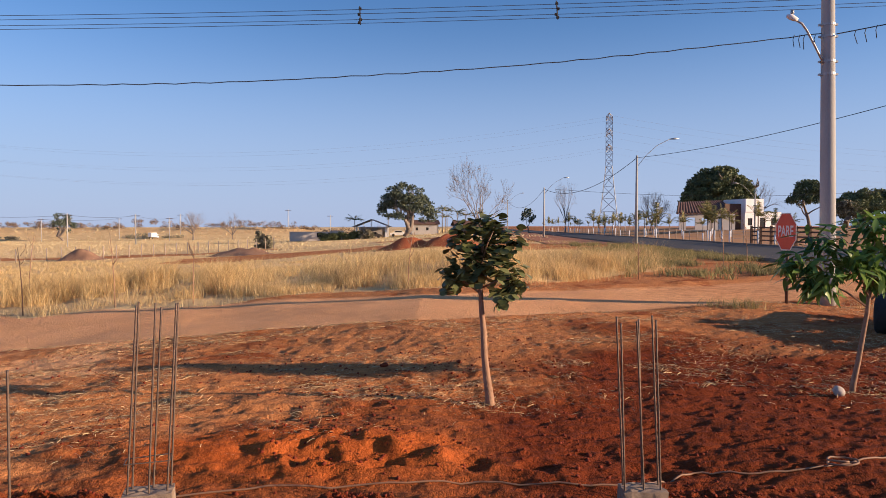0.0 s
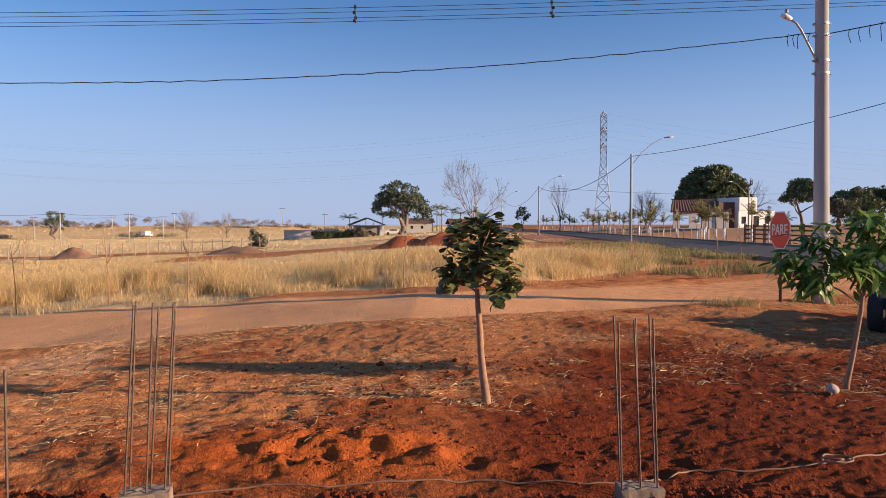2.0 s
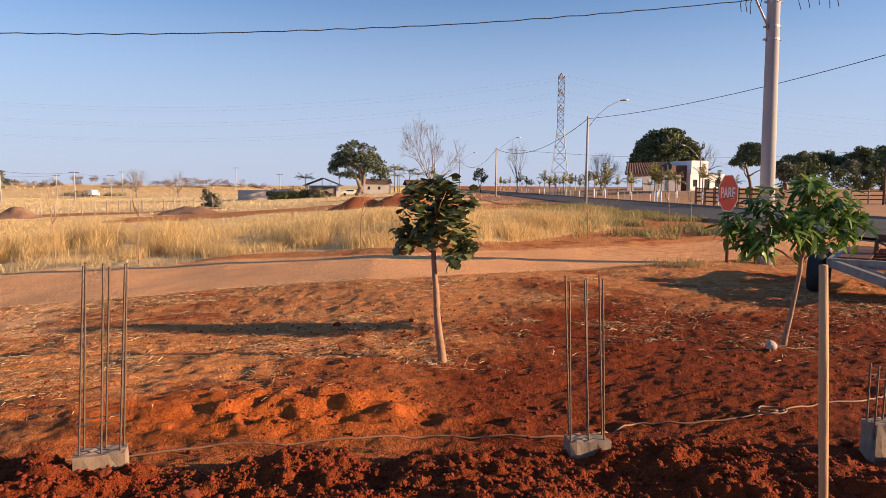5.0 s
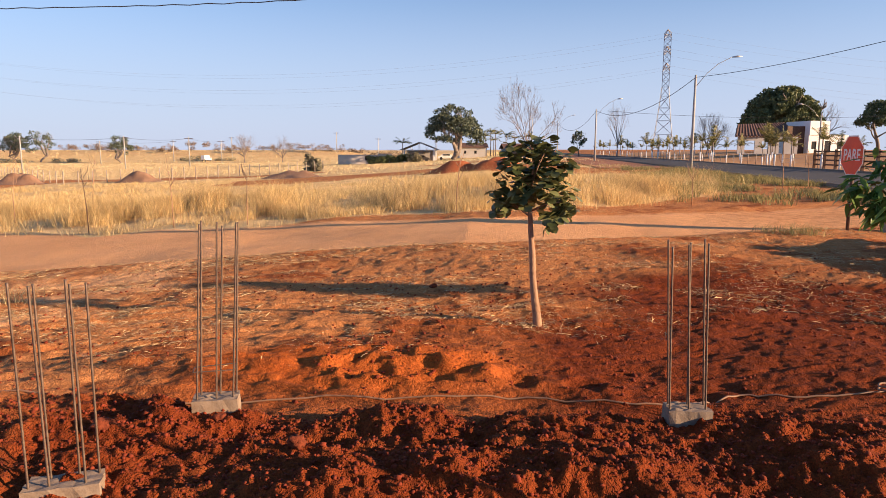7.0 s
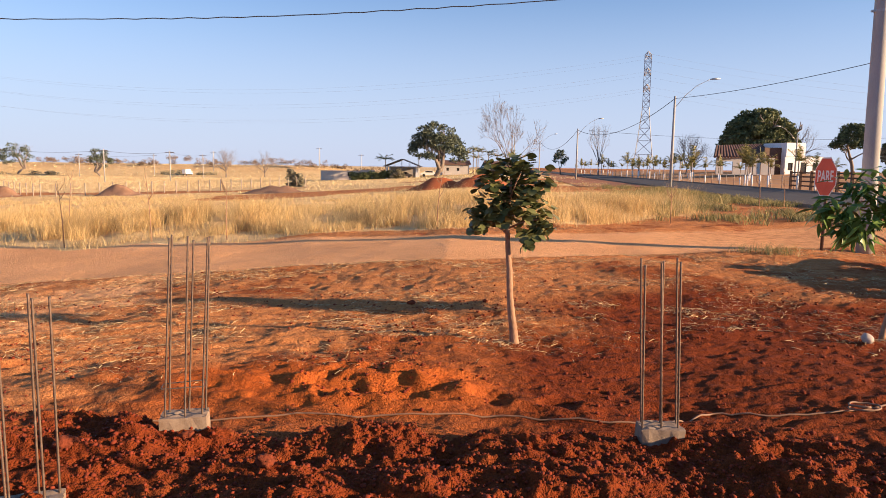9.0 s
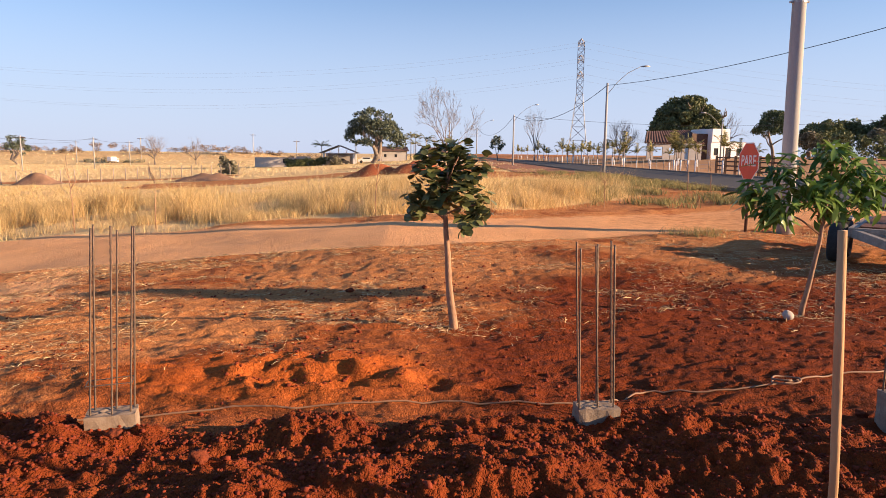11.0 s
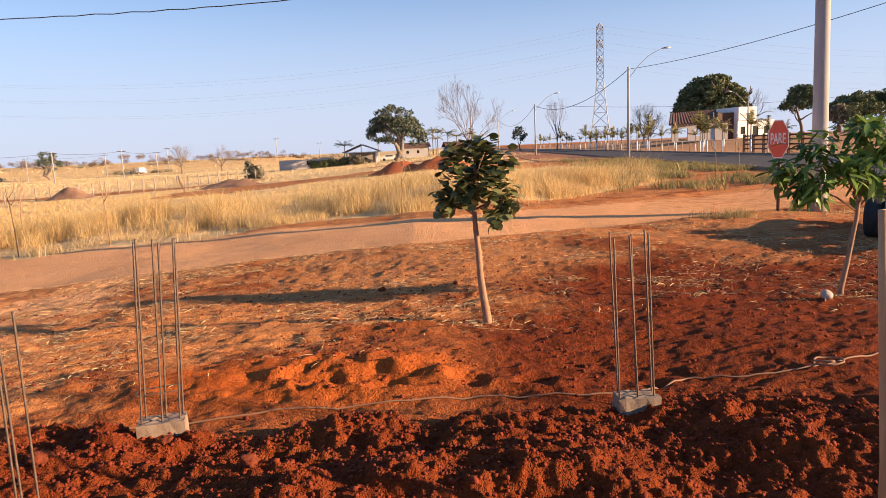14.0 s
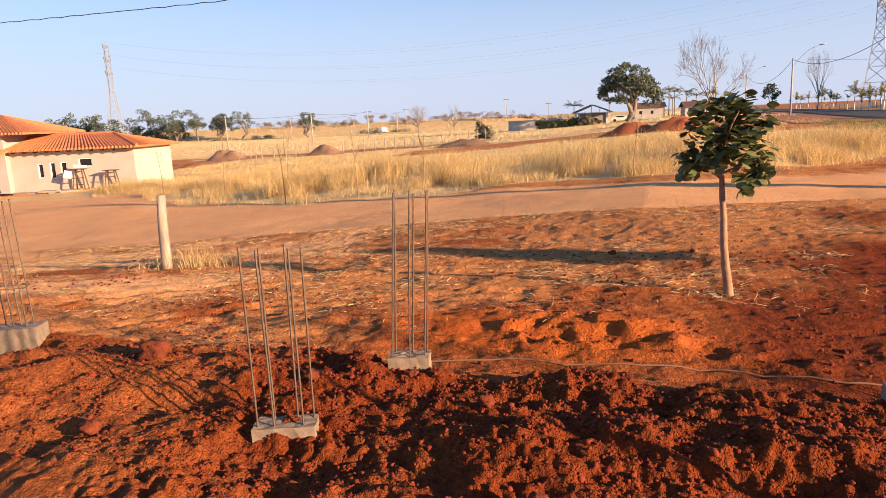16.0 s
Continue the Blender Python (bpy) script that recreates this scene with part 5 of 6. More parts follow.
def car(x, y, turn, paint, label):
    base = thing("parked_car", pose(x, y, gz(x, y), 0, 0, turn), label, "car")
    profile = [(-2.1, 0.35), (-2.1, 0.85), (-1.5, 0.95), (-0.9, 1.42), (0.7, 1.42), (1.3, 0.98), (2.0, 0.85), (2.1, 0.4)]
    n = len(profile)
    v = [(px, -0.8, pz) for px, pz in profile] + [(px, 0.8, pz) for px, pz in profile]
    f = [tuple(range(n)), tuple(reversed(range(n, 2 * n)))] + [((k + 1) % n, k, k + n, (k + 1) % n + n) for k in range(n)]
    part("body", mesh_of("body", v, f, paint, True), base)
    part("side_window", Lump().box(-0.95, -0.815, 1.0, 0.75, -0.801, 1.32).mesh("side_window", GLASS_DARK), base)
    for px in (-1.3, 1.3):
        for py in (-0.72, 0.72):
            part("wheel", Lump().tube([(px, py - 0.1, 0.33), (px, py + 0.1, 0.33)], 0.33, 14).mesh("wheel", CABLE), base)


car(-16.4, 157, 4, METAL_ROOF, "dark car parked under the open barn")
car(-10.4, 158, 4, WHITE, "white car parked beside the barn")


def shed(x, y, w, d, h, label, roof, wall, holes, name="shed"):
    base = thing(name, pose(x, y, gz(x + w / 2, y), 0, 0, 10), label, "building")
    part("front_wall", wall_with_holes(w, h, 0.2, holes).mesh("front_wall", wall), base)
    part("side_wall", Lump().box(0, 0.21, 0, 0.2, d, h).mesh("side_wall", wall), base)
    part("side_wall", Lump().box(w - 0.2, 0.21, 0, w, d, h).mesh("side_wall", wall), base)
    part("back_wall", Lump().box(0, d, 0, w, d + 0.2, h).mesh("back_wall", wall), base)
    if roof:
        part("roof", gable_slab((-0.4, -0.4, h), (w + 0.4, -0.4, h), (w + 0.4, d / 2, h + 1.0), (-0.4, d / 2, h + 1.0)).mesh("roof", roof), base)
        part("roof", gable_slab((-0.4, d / 2, h + 1.0), (w + 0.4, d / 2, h + 1.0), (w + 0.4, d + 0.6, h), (-0.4, d + 0.6, h)).mesh("roof", roof), base)
    for x0, x1, z0, z1 in holes:
        # Dark sheet in each opening; in the shelter's open bays it stands for shade.
        part("window", Lump().box(x0, 0.08, z0, x1, 0.1, z1).mesh("window", GLASS_DARK), base)


shed(-7.5, 160, 6.5, 4, 2.4, "small cream house behind the broad tree", BROWN_ROOF, CREAM_SHADE_PLASTER, [(1.0, 1.6, 1.0, 1.7), (3.5, 4.1, 1.0, 1.7)], "cottage")
shed(-35.5, 155, 9.0, 4, 2.2, "low unfinished grey building without a roof", None, GREY_PLASTER, [(6.2, 7.6, 0.9, 1.9)], "low_building")
shed(-26.4, 156, 3.4, 3, 2.2, "low grey outbuilding without a roof", None, GREY_PLASTER, [], "low_building")
shed(2.8, 140, 8.0, 4, 1.8, "low shelter with brownish tiled roof", BROWN_ROOF, GREY_PLASTER, [(0.6, 3.6, 0.1, 1.6), (4.4, 7.4, 0.1, 1.6)], "shelter")


def truck(x, y):
    base = thing("parked_truck", pose(x, y, gz(x, y), 0, 0, 78), "small white truck parked on the far plain", "truck")
    base.scale = (0.65, 0.65, 0.65)
    part("cargo_box", Lump().box(-3.0, -1.1, 1.1, 1.6, 1.1, 3.4).mesh("cargo_box", WHITE), base)
    part("cab", Lump().box(1.8, -1.0, 0.6, 3.4, 1.0, 2.5).mesh("cab", WHITE), base)
    part("window", Lump().box(2.2, -1.03, 1.6, 3.2, -1.01, 2.3).mesh("window", GLASS_DARK), base)
    for px in (-2.0, 2.5):
        part("wheel", Lump().tube([(px, -1.0, 0.45), (px, -0.7, 0.45)], 0.45, 12).mesh("wheel", CABLE), base)
        part("wheel", Lump().tube([(px, 0.7, 0.45), (px, 1.0, 0.45)], 0.45, 12).mesh("wheel", CABLE), base)


truck(-102, 236)


# ---- trailer ----
FRAME_PAINT = surface("worn_grey_paint", (0.2, 0.17, 0.14), (0.38, 0.34, 0.29), 8, 0.7, 0.1, bump=0.2)
RUST = surface("rusty_steel", (0.09, 0.04, 0.025), (0.22, 0.1, 0.06), 8, 0.8, 0.2, bump=0.3)
RUBBER = surface("tyre_rubber", (0.02, 0.02, 0.021), (0.045, 0.043, 0.04), 12, 0.85, bump=0.3)


def trailer():
    base = thing("car_trailer", pose(6.95, 8.75, gz(7.4, 10.0), 0, 0, -40), "rusty open car trailer with grey drawbar and ramps", "trailer")
    z = 0.5
    for sg in (-1, 1):
        part("drawbar", Lump().bar((0, 0, 0.36), (sg * 0.88, 1.2, z), 0.09, 0.13).mesh("drawbar", FRAME_PAINT), base)
        part("brace", Lump().bar((sg * 0.1, 0.75, z - 0.1), (sg * 0.55, 1.2, z - 0.02), 0.06).mesh("brace", FRAME_PAINT), base)
        part("side_beam", Lump().box(sg * 0.88 - 0.06, 1.2, z - 0.08, sg * 0.88 + 0.06, 3.9, z + 0.08).mesh("side_beam", FRAME_PAINT), base)
    part("centre_strut", Lump().tube([(0, 0.7, z - 0.1), (0, 1.25, z - 0.02)], 0.05, 10).mesh("centre_strut", FRAME_PAINT), base)
    part("front_beam", Lump().box(-0.94, 1.12, z - 0.05, 0.94, 1.24, z + 0.08).mesh("front_beam", FRAME_PAINT), base)
    part("jack_leg", Lump().tube([(0, -0.03, -0.06), (0, -0.03, 0.44)], [0.035, 0.04], 10).mesh("jack_leg", RUST), base)
    part("coupling", Lump().box(-0.07, -0.16, 0.3, 0.07, 0.06, 0.42).mesh("coupling", RUST), base)
    for k, y in enumerate((1.75, 2.35, 2.95, 3.55, 3.9)):
        part("cross_beam", Lump().box(-0.82, y, z - 0.05, 0.82, y + 0.1, z + 0.07).mesh("cross_beam", RUST), base)
    for x0 in (-0.8, 0.35):
        part("track_plate", Lump().box(x0, 1.3, z + 0.08, x0 + 0.45, 3.95, z + 0.1).mesh("track_plate", RUST), base)
    for x0 in (-0.35, 0.2):
        ramp_ob = Lump()
        a, b = 0.0, 0.5
        lo, hi = (2.3, z + 0.08), (2.7, z + 0.4)
        for x in (x0, x0 + 0.46):
            ramp_ob.bar((x, lo[0], lo[1]), (x, hi[0], hi[1]), 0.045)
            ramp_ob.bar((x, hi[0], hi[1]), (x, hi[0] + 0.35, lo[1]), 0.04)
        ramp_ob.box(x0, hi[0] - 0.14, hi[1] - 0.1, x0 + 0.46, hi[0] + 0.02, hi[1] + 0.02)
        ramp_ob.bar((x0, lo[0], lo[1]), (x0 + 0.46, hi[0] - 0.1, hi[1] - 0.1), 0.025).bar((x0 + 0.46, lo[0], lo[1]), (x0, hi[0] - 0.1, hi[1] - 0.1), 0.025)
        part("ramp", ramp_ob.mesh("ramp", RUST), base)
    for sg in (-1, 1):
        for y in (1.4, 2.08):
            prof = [(-0.11, 0.17), (-0.12, 0.29), (-0.09, 0.32), (0.09, 0.32), (0.12, 0.29), (0.11, 0.17)]
            lump = Lump()
            n = 26
            for i in range(n):
                a = 2 * math.pi * i / n
                lump.v += [Vector((px, pr * math.cos(a), pr * math.sin(a))) for px, pr in prof]
            m = len(prof)
            for i in range(n):
                for k in range(m):
                    lump.f.append((i * m + k, i * m + (k + 1) % m, ((i + 1) % n) * m + (k + 1) % m, ((i + 1) % n) * m + k))
            w = part("wheel", lump.mesh("wheel", RUBBER, False), base, pose(sg * 1.1, y, 0.31))
            part("rim", Lump().tube([(-0.07, 0, 0), (0.07, 0, 0)], 0.18, 16).mesh("rim", FRAME_PAINT), w)
        part("mudguard", Lump().box(sg * 1.1 - 0.13, 1.85, 0.65, sg * 1.1 + 0.13, 2.5, 0.68).mesh("mudguard", FRAME_PAINT), base)
    part("roller", Lump().tube([(0.9, 3.2, z + 0.3), (2.4, 3.4, z + 0.42)], 0.09, 12).mesh("roller", POST_WOOD, False), base)


trailer()

# ---- loose things on the plot ----
pb = gz(-6.88, 7.48)
tagged(new("wooden_post", Lump().tube([(-6.88, 7.48, pb - 0.2), (-6.87, 7.48, pb + 0.3), (-6.86, 7.48, pb + 0.7), (-6.83, 7.48, pb + 1.06)], [0.085, 0.072, 0.068, 0.06], 9).mesh("wooden_post", POST_WOOD, False)), "weathered pale split wooden post in dry weeds", "post")


def rock():
    bm = bmesh.new()
    bmesh.ops.create_icosphere(bm, subdivisions=3, radius=0.055)
    for v in bm.verts:
        v.co *= 1 + 0.35 * noise.noise(v.co * 14)
    ob = part("stone", bm, None, pose(3.97, 6.62, gz(3.97, 6.62) + 0.045), mat=surface("pale_stone", (0.36, 0.3, 0.25), (0.55, 0.48, 0.42), 20, 0.9, bump=0.4, fine=80, depth=0.004))
    tagged(ob, "pale rounded stone beside the young mango tree", "stone")


rock()
HOSE = surface("pale_hose", (0.2, 0.11, 0.065), (0.32, 0.19, 0.115), 12, 0.6, bump=0)
line = [(-3.6, 3.85), (-2.57, 3.97), (-2.06, 4.1), (-1.4, 4.2), (-0.6, 4.3), (0.12, 4.36), (0.9, 4.34), (1.35, 4.36), (1.55, 4.45), (1.75, 4.56), (2.1, 4.5), (2.5, 4.5), (2.9, 4.58), (3.24, 4.71), (3.6, 4.76), (3.9, 4.9), (4.2, 5.1), (4.6, 5.3), (5.4, 5.6)]
smooth_line = []
for i in range(len(line) - 1):
    for k in range(6):
        t = k / 6
        x, y = (line[i][j] * (1 - t) + line[i + 1][j] * t for j in (0, 1))
        y += 0.008 * math.sin(x * 5)
        smooth_line.append((x, y, gz(x, y) + 0.008))
tagged(new("garden_hose", Lump().tube(smooth_line, 0.007, 7).mesh("garden_hose", HOSE, False)), "thin pale hose lying across the red soil", "hose")
coil = [(2.75 + 0.1 * math.cos(a), 4.5 + 0.07 * math.sin(a), gz(2.75 + 0.1 * math.cos(a), 4.5 + 0.07 * math.sin(a)) + 0.025 + 0.004 * a) for a in arc(40, 0, 11)]
tagged(new("hose_coil", Lump().tube(coil, 0.007, 7).mesh("hose_coil", HOSE, False)), "small coil of pale hose on the soil", "hose")

for k, (x, y, h) in enumerate([(-17.5, 23.3, 2.6), (-24.8, 28.1, 2.2), (-15.2, 24.5, 2.4), (-12.3, 19.5, 2.0), (-9.6, 19.5, 2.2), (-7.2, 19.2, 1.7), (-1.0, 19.0, 1.6), (10.5, 25.0, 1.9), (13.2, 29.0, 1.8), (6.3, 21.5, 1.2)]):
    rng = random.Random(k)
    base = thing("bare_sapling", pose(x, y, gz(x, y)), "thin leafless planted sapling by the dirt road", "sapling", "bare saplings")
    bx = rng.uniform(-0.12, 0.12)
    part("stem", Lump().tube([(0, 0, -0.1), (bx * 0.3, 0, h * 0.4), (bx, 0, h * 0.7), (bx * 2, 0, h)], [0.017, 0.014, 0.01, 0.006], 6).mesh("stem", BARK, False), base)
    for q in range(3):
        t = rng.uniform(0.55, 0.9)
        s = rng.choice((-1, 1))
        part("twig", Lump().tube([(bx * t, 0, h * t), (bx * t + s * 0.12, 0.05, h * t + 0.2), (bx * t + s * 0.16, 0.05, h * t + 0.42)], [0.01, 0.007, 0.004], 5).mesh("twig", BARK, False), base)


# ---- grass and litter ----
def blades(name, pts, height, width, mat, seed, lean=0.35, segs=2):
    """Upright bent blades at the given places (n x 3)."""
    g = np.random.RandomState(seed)
    n = len(pts)
    h = np.broadcast_to(height, (n, 1)) * g.uniform(0.55, 1.2, n)[:, None]
    a = g.uniform(0, 2 * np.pi, n)
    side = np.stack([np.cos(a), np.sin(a), 0 * a], 1) * width * g.uniform(0.6, 1.3, n)[:, None] / 2
    b = g.uniform(0, 2 * np.pi, n)
    bend = np.stack([np.cos(b), np.sin(b), 0 * b], 1) * h * lean * g.uniform(0.1, 1.3, n)[:, None]
    up = np.array([0, 0, 1.0])
    p1 = pts + up * h * 0.55 + bend * 0.3
    p2 = pts + up * h * 0.95 + bend
    v = np.stack([pts - side, pts + side, p1 + side * 0.8, p1 - side * 0.8, p2], 1).reshape(-1, 3)
    i = np.arange(n)[:, None] * 5
    tri = np.concatenate([i + [0, 1, 2], i + [0, 2, 3], i + [3, 2, 4]])
    return quick_mesh(name, v, tri, mat)


def scatter(n, x0, x1, y0, y1, keep, seed):
    g = np.random.RandomState(seed)
    x, y = g.uniform(x0, x1, n), g.uniform(y0, y1, n)
    k = g.uniform(0, 1, n) < keep(x, y)
    x, y = x[k], y[k]
    return np.stack([x, y, ground_z(x, y) - 0.02], 1)


def in_view(x, y):
    return (x > -0.95 * y - 3) & (x < 0.9 * y + 3)


def tall(x, y):
    """How lush the grass stands: high by the road, low and patchy further out."""
    lush = smooth(0.0, 3.5, y - field_edge(x)) * smooth(16, 8, y - field_edge(x))
    return np.clip(lush * (0.55 + 0.6 * fbm(x * 0.4, y * 0.4, 2, 63)) + 0.3 * smooth(0.2, 0.8, fbm(x * 0.12, y * 0.15, 2, 65)), 0.05, 1.2)


def field_keep(x, y):
    clump = smooth(-0.5, 0.5, fbm(x * 1.1, y * 1.1, 3, 61)) * (0.25 + 0.75 * smooth(-0.5, 0.3, fbm(x * 0.25, y * 0.3, 2, 62)))
    bare = smooth(0.15, 0.5, fbm(x * 0.05, y * 0.08, 3, 57)) * smooth(28, 34, y) * smooth(130, 90, y)
    clump = np.maximum(clump, 0.75 * smooth(80, 110, y))
    return field_mask(x, y) * clump * in_view(x, y) * (1 - bare)


def field_grass(n, x0, x1, y0, y1, width, seed, label, base=0.3, mat=GRASS):
    p = scatter(n, x0, x1, y0, y1, field_keep, seed)
    h = (base + 0.55 * tall(p[:, 0], p[:, 1])) * (1 + 0.3 * fbm(p[:, 0] * 1.3, p[:, 1] * 1.3, 2, 67) + 0.3 * vnoise(p[:, 0] * 3.5, p[:, 1] * 3.5, 68))
    tagged(new("dry_grass", blades("dry_grass", p, h[:, None], width, mat, seed + 1, 0.85)), label, "grass", kind="stuff")


field_grass(560000, -36, 14, 16, 34, 0.0095, 1, "tall dry straw-coloured grass beyond the dirt road")
field_grass(190000, -64, 18, 34, 72, 0.024, 3, "patchy dry straw-coloured grass over the field", 0.16)
field_grass(120000, -210, 20, 72, 230, 0.1, 5, "low dry grass on the far plain", 0.12, FAR_GRASS)
field_grass(40000, -420, 20, 230, 430, 0.4, 7, "low dry grass on the far horizon", 0.4, FAR_GRASS)
p = scatter(3000, 5, 17, 20, 62, lambda x, y: smooth(9.0, 10.5, x + 0.0 * y) * smooth(15.2, 13.8, x - 0.03 * y) * smooth(-0.1, 0.4, fbm(x * 0.5, y * 0.3, 2, 66)), 12)
tagged(new("roadside_weeds", blades("roadside_weeds", np.repeat(p, 14, 0) + np.random.RandomState(5).normal(0, 0.12, (len(p) * 14, 3)) * [1, 1, 0], 0.36, 0.025, GREEN_GRASS, 13, 0.9)), "low green weeds along the street verge", "weeds", kind="stuff")
p = scatter(2600, 6, 15.6, 20.5, 42, lambda x, y: smooth(0, 2.5, y - 15.5 - 0.62 * x + 0.8 * fbm(x * 0.8, y * 0.8, 2, 68)) * smooth(15.4, 14.4, x) * smooth(5.5, 9.0, x) * smooth(-0.2, 0.3, fbm(x * 0.6, y * 0.4, 2, 69)), 14)
tagged(new("roadside_weeds", blades("roadside_weeds", np.repeat(p, 14, 0) + np.random.RandomState(6).normal(0, 0.13, (len(p) * 14, 3)) * [1, 1, 0], 0.3, 0.022, GREEN_GRASS, 15, 1.0)), "bushy green weeds between dry field and street", "weeds", kind="stuff")
for k, (x, y, n, h, mat, what) in enumerate([(6.1, 13.4, 260, 0.3, GREEN_GRASS, "green"), (5.6, 13.6, 120, 0.25, GREEN_GRASS, "green"), (-6.5, 7.6, 170, 0.42, GRASS, "dry"), (-6.1, 7.7, 120, 0.32, GRASS, "dry"), (-7.3, 7.5, 50, 0.2, GRASS, "dry"), (0.9, 16.2, 60, 0.15, GRASS, "dry"), (8.8, 13.9, 60, 0.2, GRASS, "dry")]):
    g = np.random.RandomState(90 + k)
    q = np.stack([x + g.normal(0, 0.2, n), y + g.normal(0, 0.14, n)], 1)
    q = np.concatenate([q, ground_z(q[:, 0], q[:, 1])[:, None] - 0.02], 1)
    tagged(new("grass_tuft", blades("grass_tuft", q, h * 0.85, 0.006, mat, 91 + k, 0.9)), "tuft of " + what + " grass on the red earth", "grass tuft", kind="stuff")


def litter(name, n, x0, x1, y0, y1, keep, length, width, seed):
    p = scatter(n, x0, x1, y0, y1, keep, seed)
    g = np.random.RandomState(seed)
    m = len(p)
    a = g.uniform(0, 2 * np.pi, m)
    d = np.stack([np.cos(a), np.sin(a), g.normal(0, 0.18, m)], 1) * length * g.uniform(0.3, 1.3, m)[:, None] / 2
    s = np.stack([-np.sin(a), np.cos(a), g.normal(0, 0.6, m)], 1) * width / 2
    c = p + np.array([0, 0, 0.03])
    mid = c + np.array([0, 0, 0.008])
    v = np.stack([c - d - s, c - d + s, mid + s, mid - s, c + d * g.uniform(0.7, 1, (m, 1))], 1).reshape(-1, 3)
    i = np.arange(m)[:, None] * 5
    return quick_mesh(name, v, np.concatenate([i + [0, 1, 2], i + [0, 2, 3], i + [3, 2, 4]]), STRAW_MAT)


def litter_keep(x, y):
    return smooth(4.9, 7.2, y - 0.45 * np.minimum(x, 2)) * smooth(0.9, 1.3, road_off(x, y)) * np.clip(0.15 + 1.2 * fbm(x * 0.9, y * 0.9, 3, 71), 0, 1) * in_view(x, y)


def tuft_keep(x, y):
    edge = np.exp(-((road_off(x, y) - 1.25) / 0.22) ** 2) * (y < 15)
    patch = smooth(0.25, 0.6, fbm(x * 1.4, y * 2.0, 3, 73)) * smooth(5.6, 7.5, y - 0.3 * x)
    return np.clip(0.8 * edge * smooth(-0.3, 0.4, fbm(x * 0.9, y * 1.5, 2, 74)) + 0.7 * patch, 0, 1) * smooth(0.95, 1.15, road_off(x, y)) * in_view(x, y)


tagged(new("dead_grass", litter("dead_grass", 190000, -15, 11, 5.4, 14.5, tuft_keep, 0.15, 0.0036, 75)), "flattened dead grass in patches on the plot", "grass", kind="stuff")
tagged(new("straw", litter("straw", 125000, -16, 12, 4.6, 19, litter_keep, 0.11, 0.0034, 8)), "dry straw stalks strewn over the red ground", "straw", kind="stuff")


def tree_litter(x, y):
    return np.exp(-((x - 0.5) / 0.5) ** 2 - ((y - 6.4) / 0.35) ** 2) + np.exp(-((x - 4.3) / 0.6) ** 2 - ((y - 6.8) / 0.4) ** 2)


tagged(new("straw", litter("straw", 7000, -1, 6, 5.4, 7.8, tree_litter, 0.15, 0.004, 9)), "dry straw mulch round the young trees", "straw", kind="stuff")


# ---- clods ----
def clod_shape(seed, sub=1, uneven=0.85):
    bm = bmesh.new()
    bmesh.ops.create_icosphere(bm, subdivisions=sub, radius=1)
    for v in bm.verts:
        v.co *= 0.75 + uneven * noise.noise(v.co * 1.9 + Vector((seed * 7.1, seed, 0)))
        v.co.z *= 0.75
    v = np.array([tuple(q.co) for q in bm.verts])
    f = np.array([[q.index for q in t.verts] for t in bm.faces])
    bm.free()
    return v, f


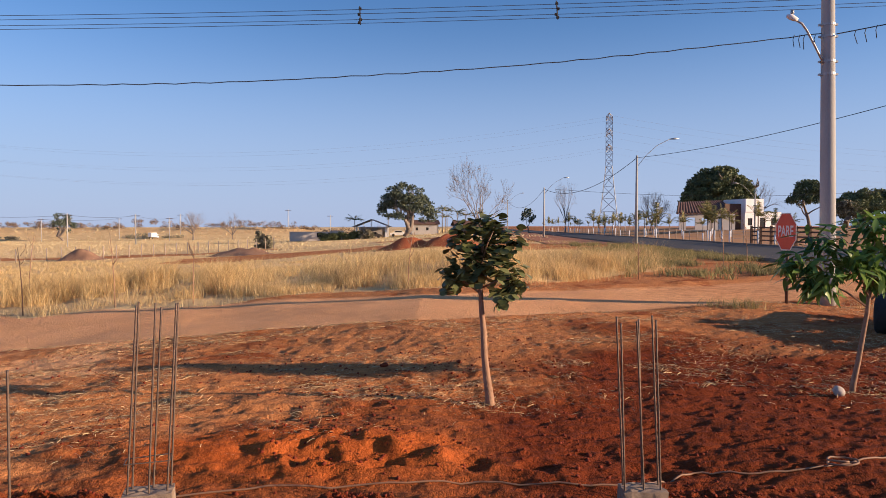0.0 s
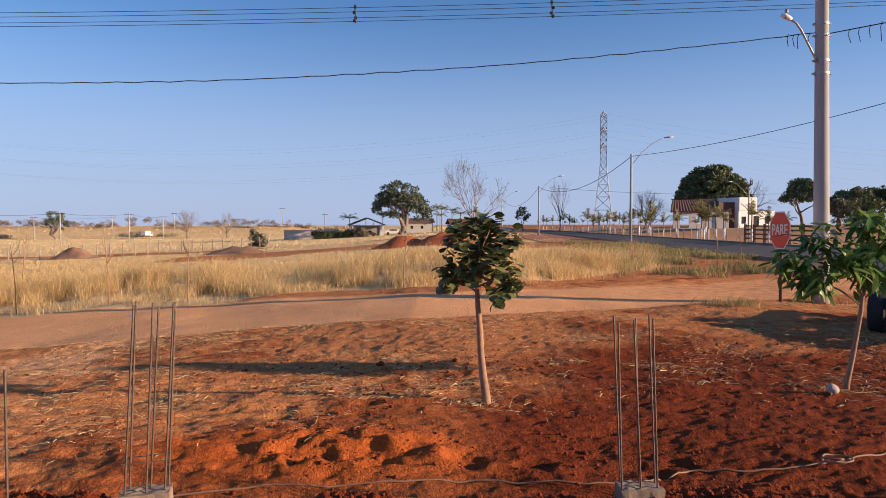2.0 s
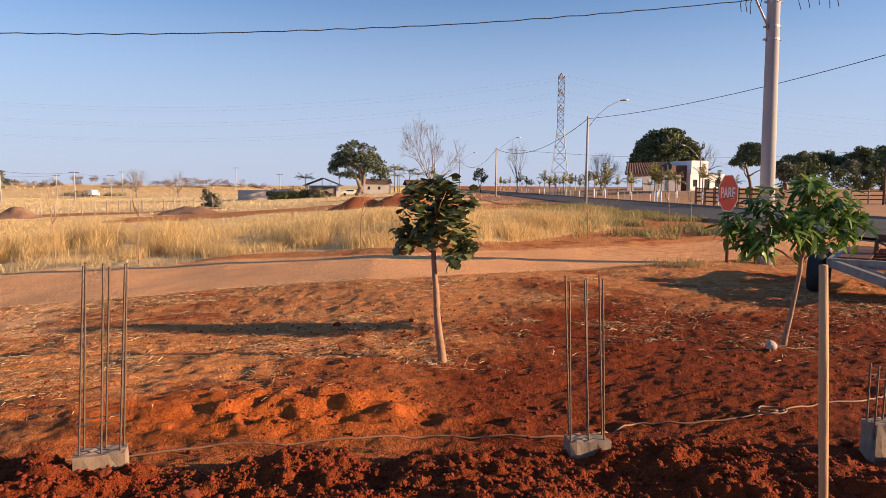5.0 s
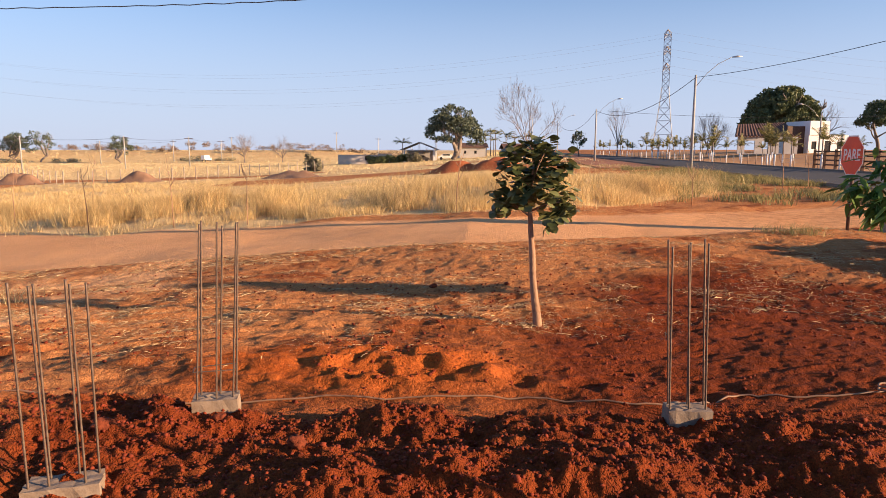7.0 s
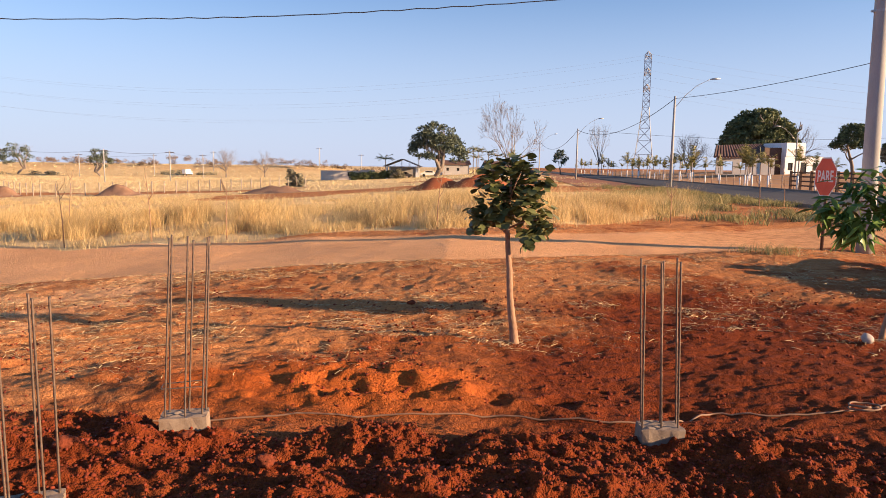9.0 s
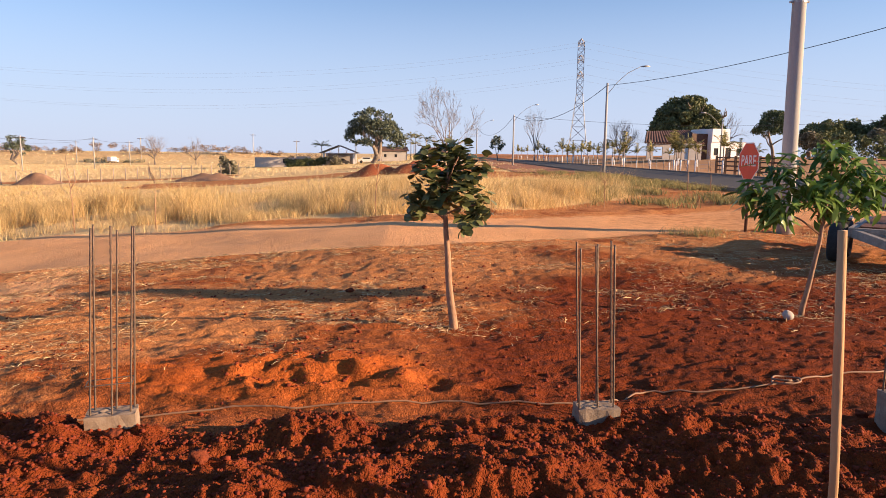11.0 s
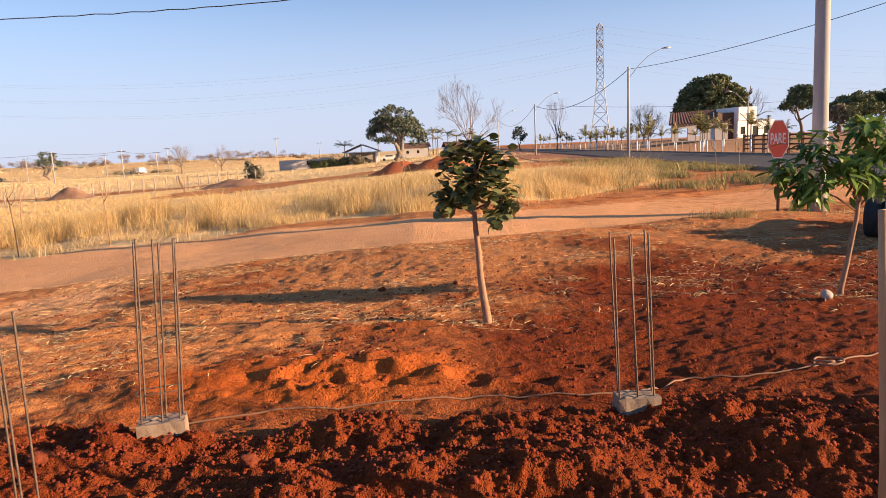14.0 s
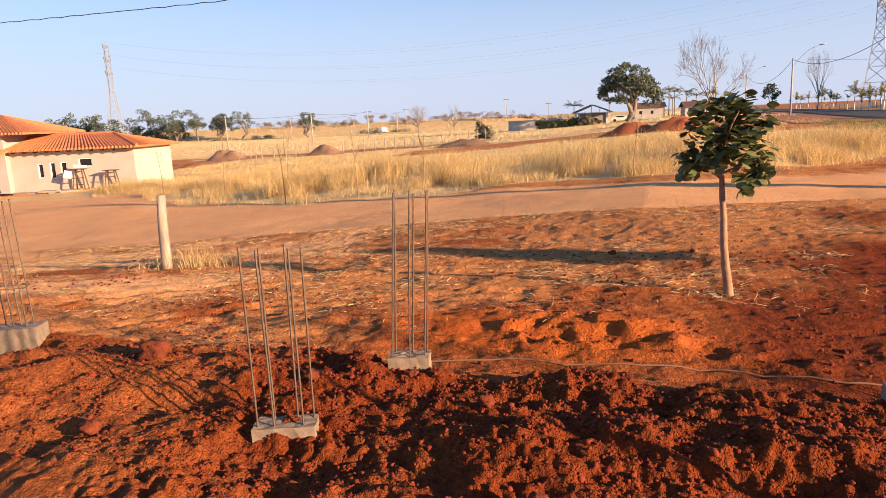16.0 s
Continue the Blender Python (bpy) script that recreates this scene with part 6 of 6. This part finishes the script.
def clods(name, n, x0, x1, y0, y1, keep, lo, hi, seed, sub=1):
    p = scatter(n, x0, x1, y0, y1, keep, seed)
    g = np.random.RandomState(seed)
    vs, fs, at = [], [], 0
    shapes = [clod_shape(k, sub) for k in range(6)]
    pick = g.randint(0, 6, len(p))
    for k, (v, f) in enumerate(shapes):
        q = p[pick == k]
        m = len(q)
        s = lo * (hi / lo) ** (g.uniform(0, 1, m) ** 2.6)
        a = g.uniform(0, 2 * np.pi, m)
        c, sn = np.cos(a)[:, None], np.sin(a)[:, None]
        w = np.stack([v[None, :, 0] * c - v[None, :, 1] * sn, v[None, :, 0] * sn + v[None, :, 1] * c, np.repeat(v[None, :, 2], m, 0)], -1)
        w = w * s[:, None, None] + (q + np.array([0, 0, 0.02]))[:, None, :] + np.array([0, 0, 0.25]) * s[:, None, None]
        vs.append(w.reshape(-1, 3))
        fs.append((f[None] + (np.arange(m) * len(v))[:, None, None] + at).reshape(-1, 3))
        at += m * len(v)
    return quick_mesh(name, np.concatenate(vs), np.concatenate(fs), CLOD)


def dug_keep(x, y):
    return dug(x, y) * (1 - 0.6 * smooth(-2.2, -3.0, x)) * in_view(x, y) * np.clip(0.75 + 0.5 * fbm(x * 1.8, y * 1.8, 2, 81), 0.3, 1)


tagged(new("soil_clods", clods("soil_clods", 40000, -5.6, 4.4, 2.05, 4.2, dug_keep, 0.005, 0.02, 3, 0)), "crumbly red soil over the dug strip", "soil", kind="stuff")
tagged(new("soil_clods", clods("soil_clods", 900, -5.6, 4.4, 2.05, 4.1, dug_keep, 0.012, 0.032, 5)), "lumpy red soil clods over the dug strip", "soil", kind="stuff")
tagged(new("soil_clods", clods("soil_clods", 26000, -9, 7, 4.0, 12, lambda x, y: in_view(x, y) * smooth(13, 4, y) * np.clip(0.4 + fbm(x, y, 2, 83), 0, 1), 0.005, 0.03, 4, 0)), "small loose red crumbs of soil on the plot", "soil", kind="stuff")
for k, (x, y, s) in enumerate([(-0.74, 8.28, 0.06), (0.45, 2.35, 0.06), (0.75, 2.3, 0.08), (1.55, 2.2, 0.07), (-3.35, 3.3, 0.13), (-2.1, 3.2, 0.07), (-1.58, 3.5, 0.045), (-0.55, 2.2, 0.07), (1.05, 1.9, 0.08), (-2.6, 3.0, 0.06), (2.9, 3.9, 0.05), (2.2, 2.0, 0.1), (0.2, 8.3, 0.04), (-1.0, 3.1, 0.06), (-3.0, 2.4, 0.08)]):
    v, f = clod_shape(20 + k, 3, 0.35)
    rng = random.Random(k)
    v = np.array([q * (1 + 0.3 * noise.noise(Vector(q) * 3.1) + 0.16 * noise.noise(Vector(q) * 8)) for q in v])
    ob = new("earth_lump", quick_mesh("earth_lump", v * s, f, LUMP_SOIL, True))
    ob.matrix_world = pose(x, y, gz(x, y) + s * 0.35, 0, 0, rng.uniform(0, 360))
    tagged(ob, "large lump of dry red earth", "earth lump", "earth lumps")
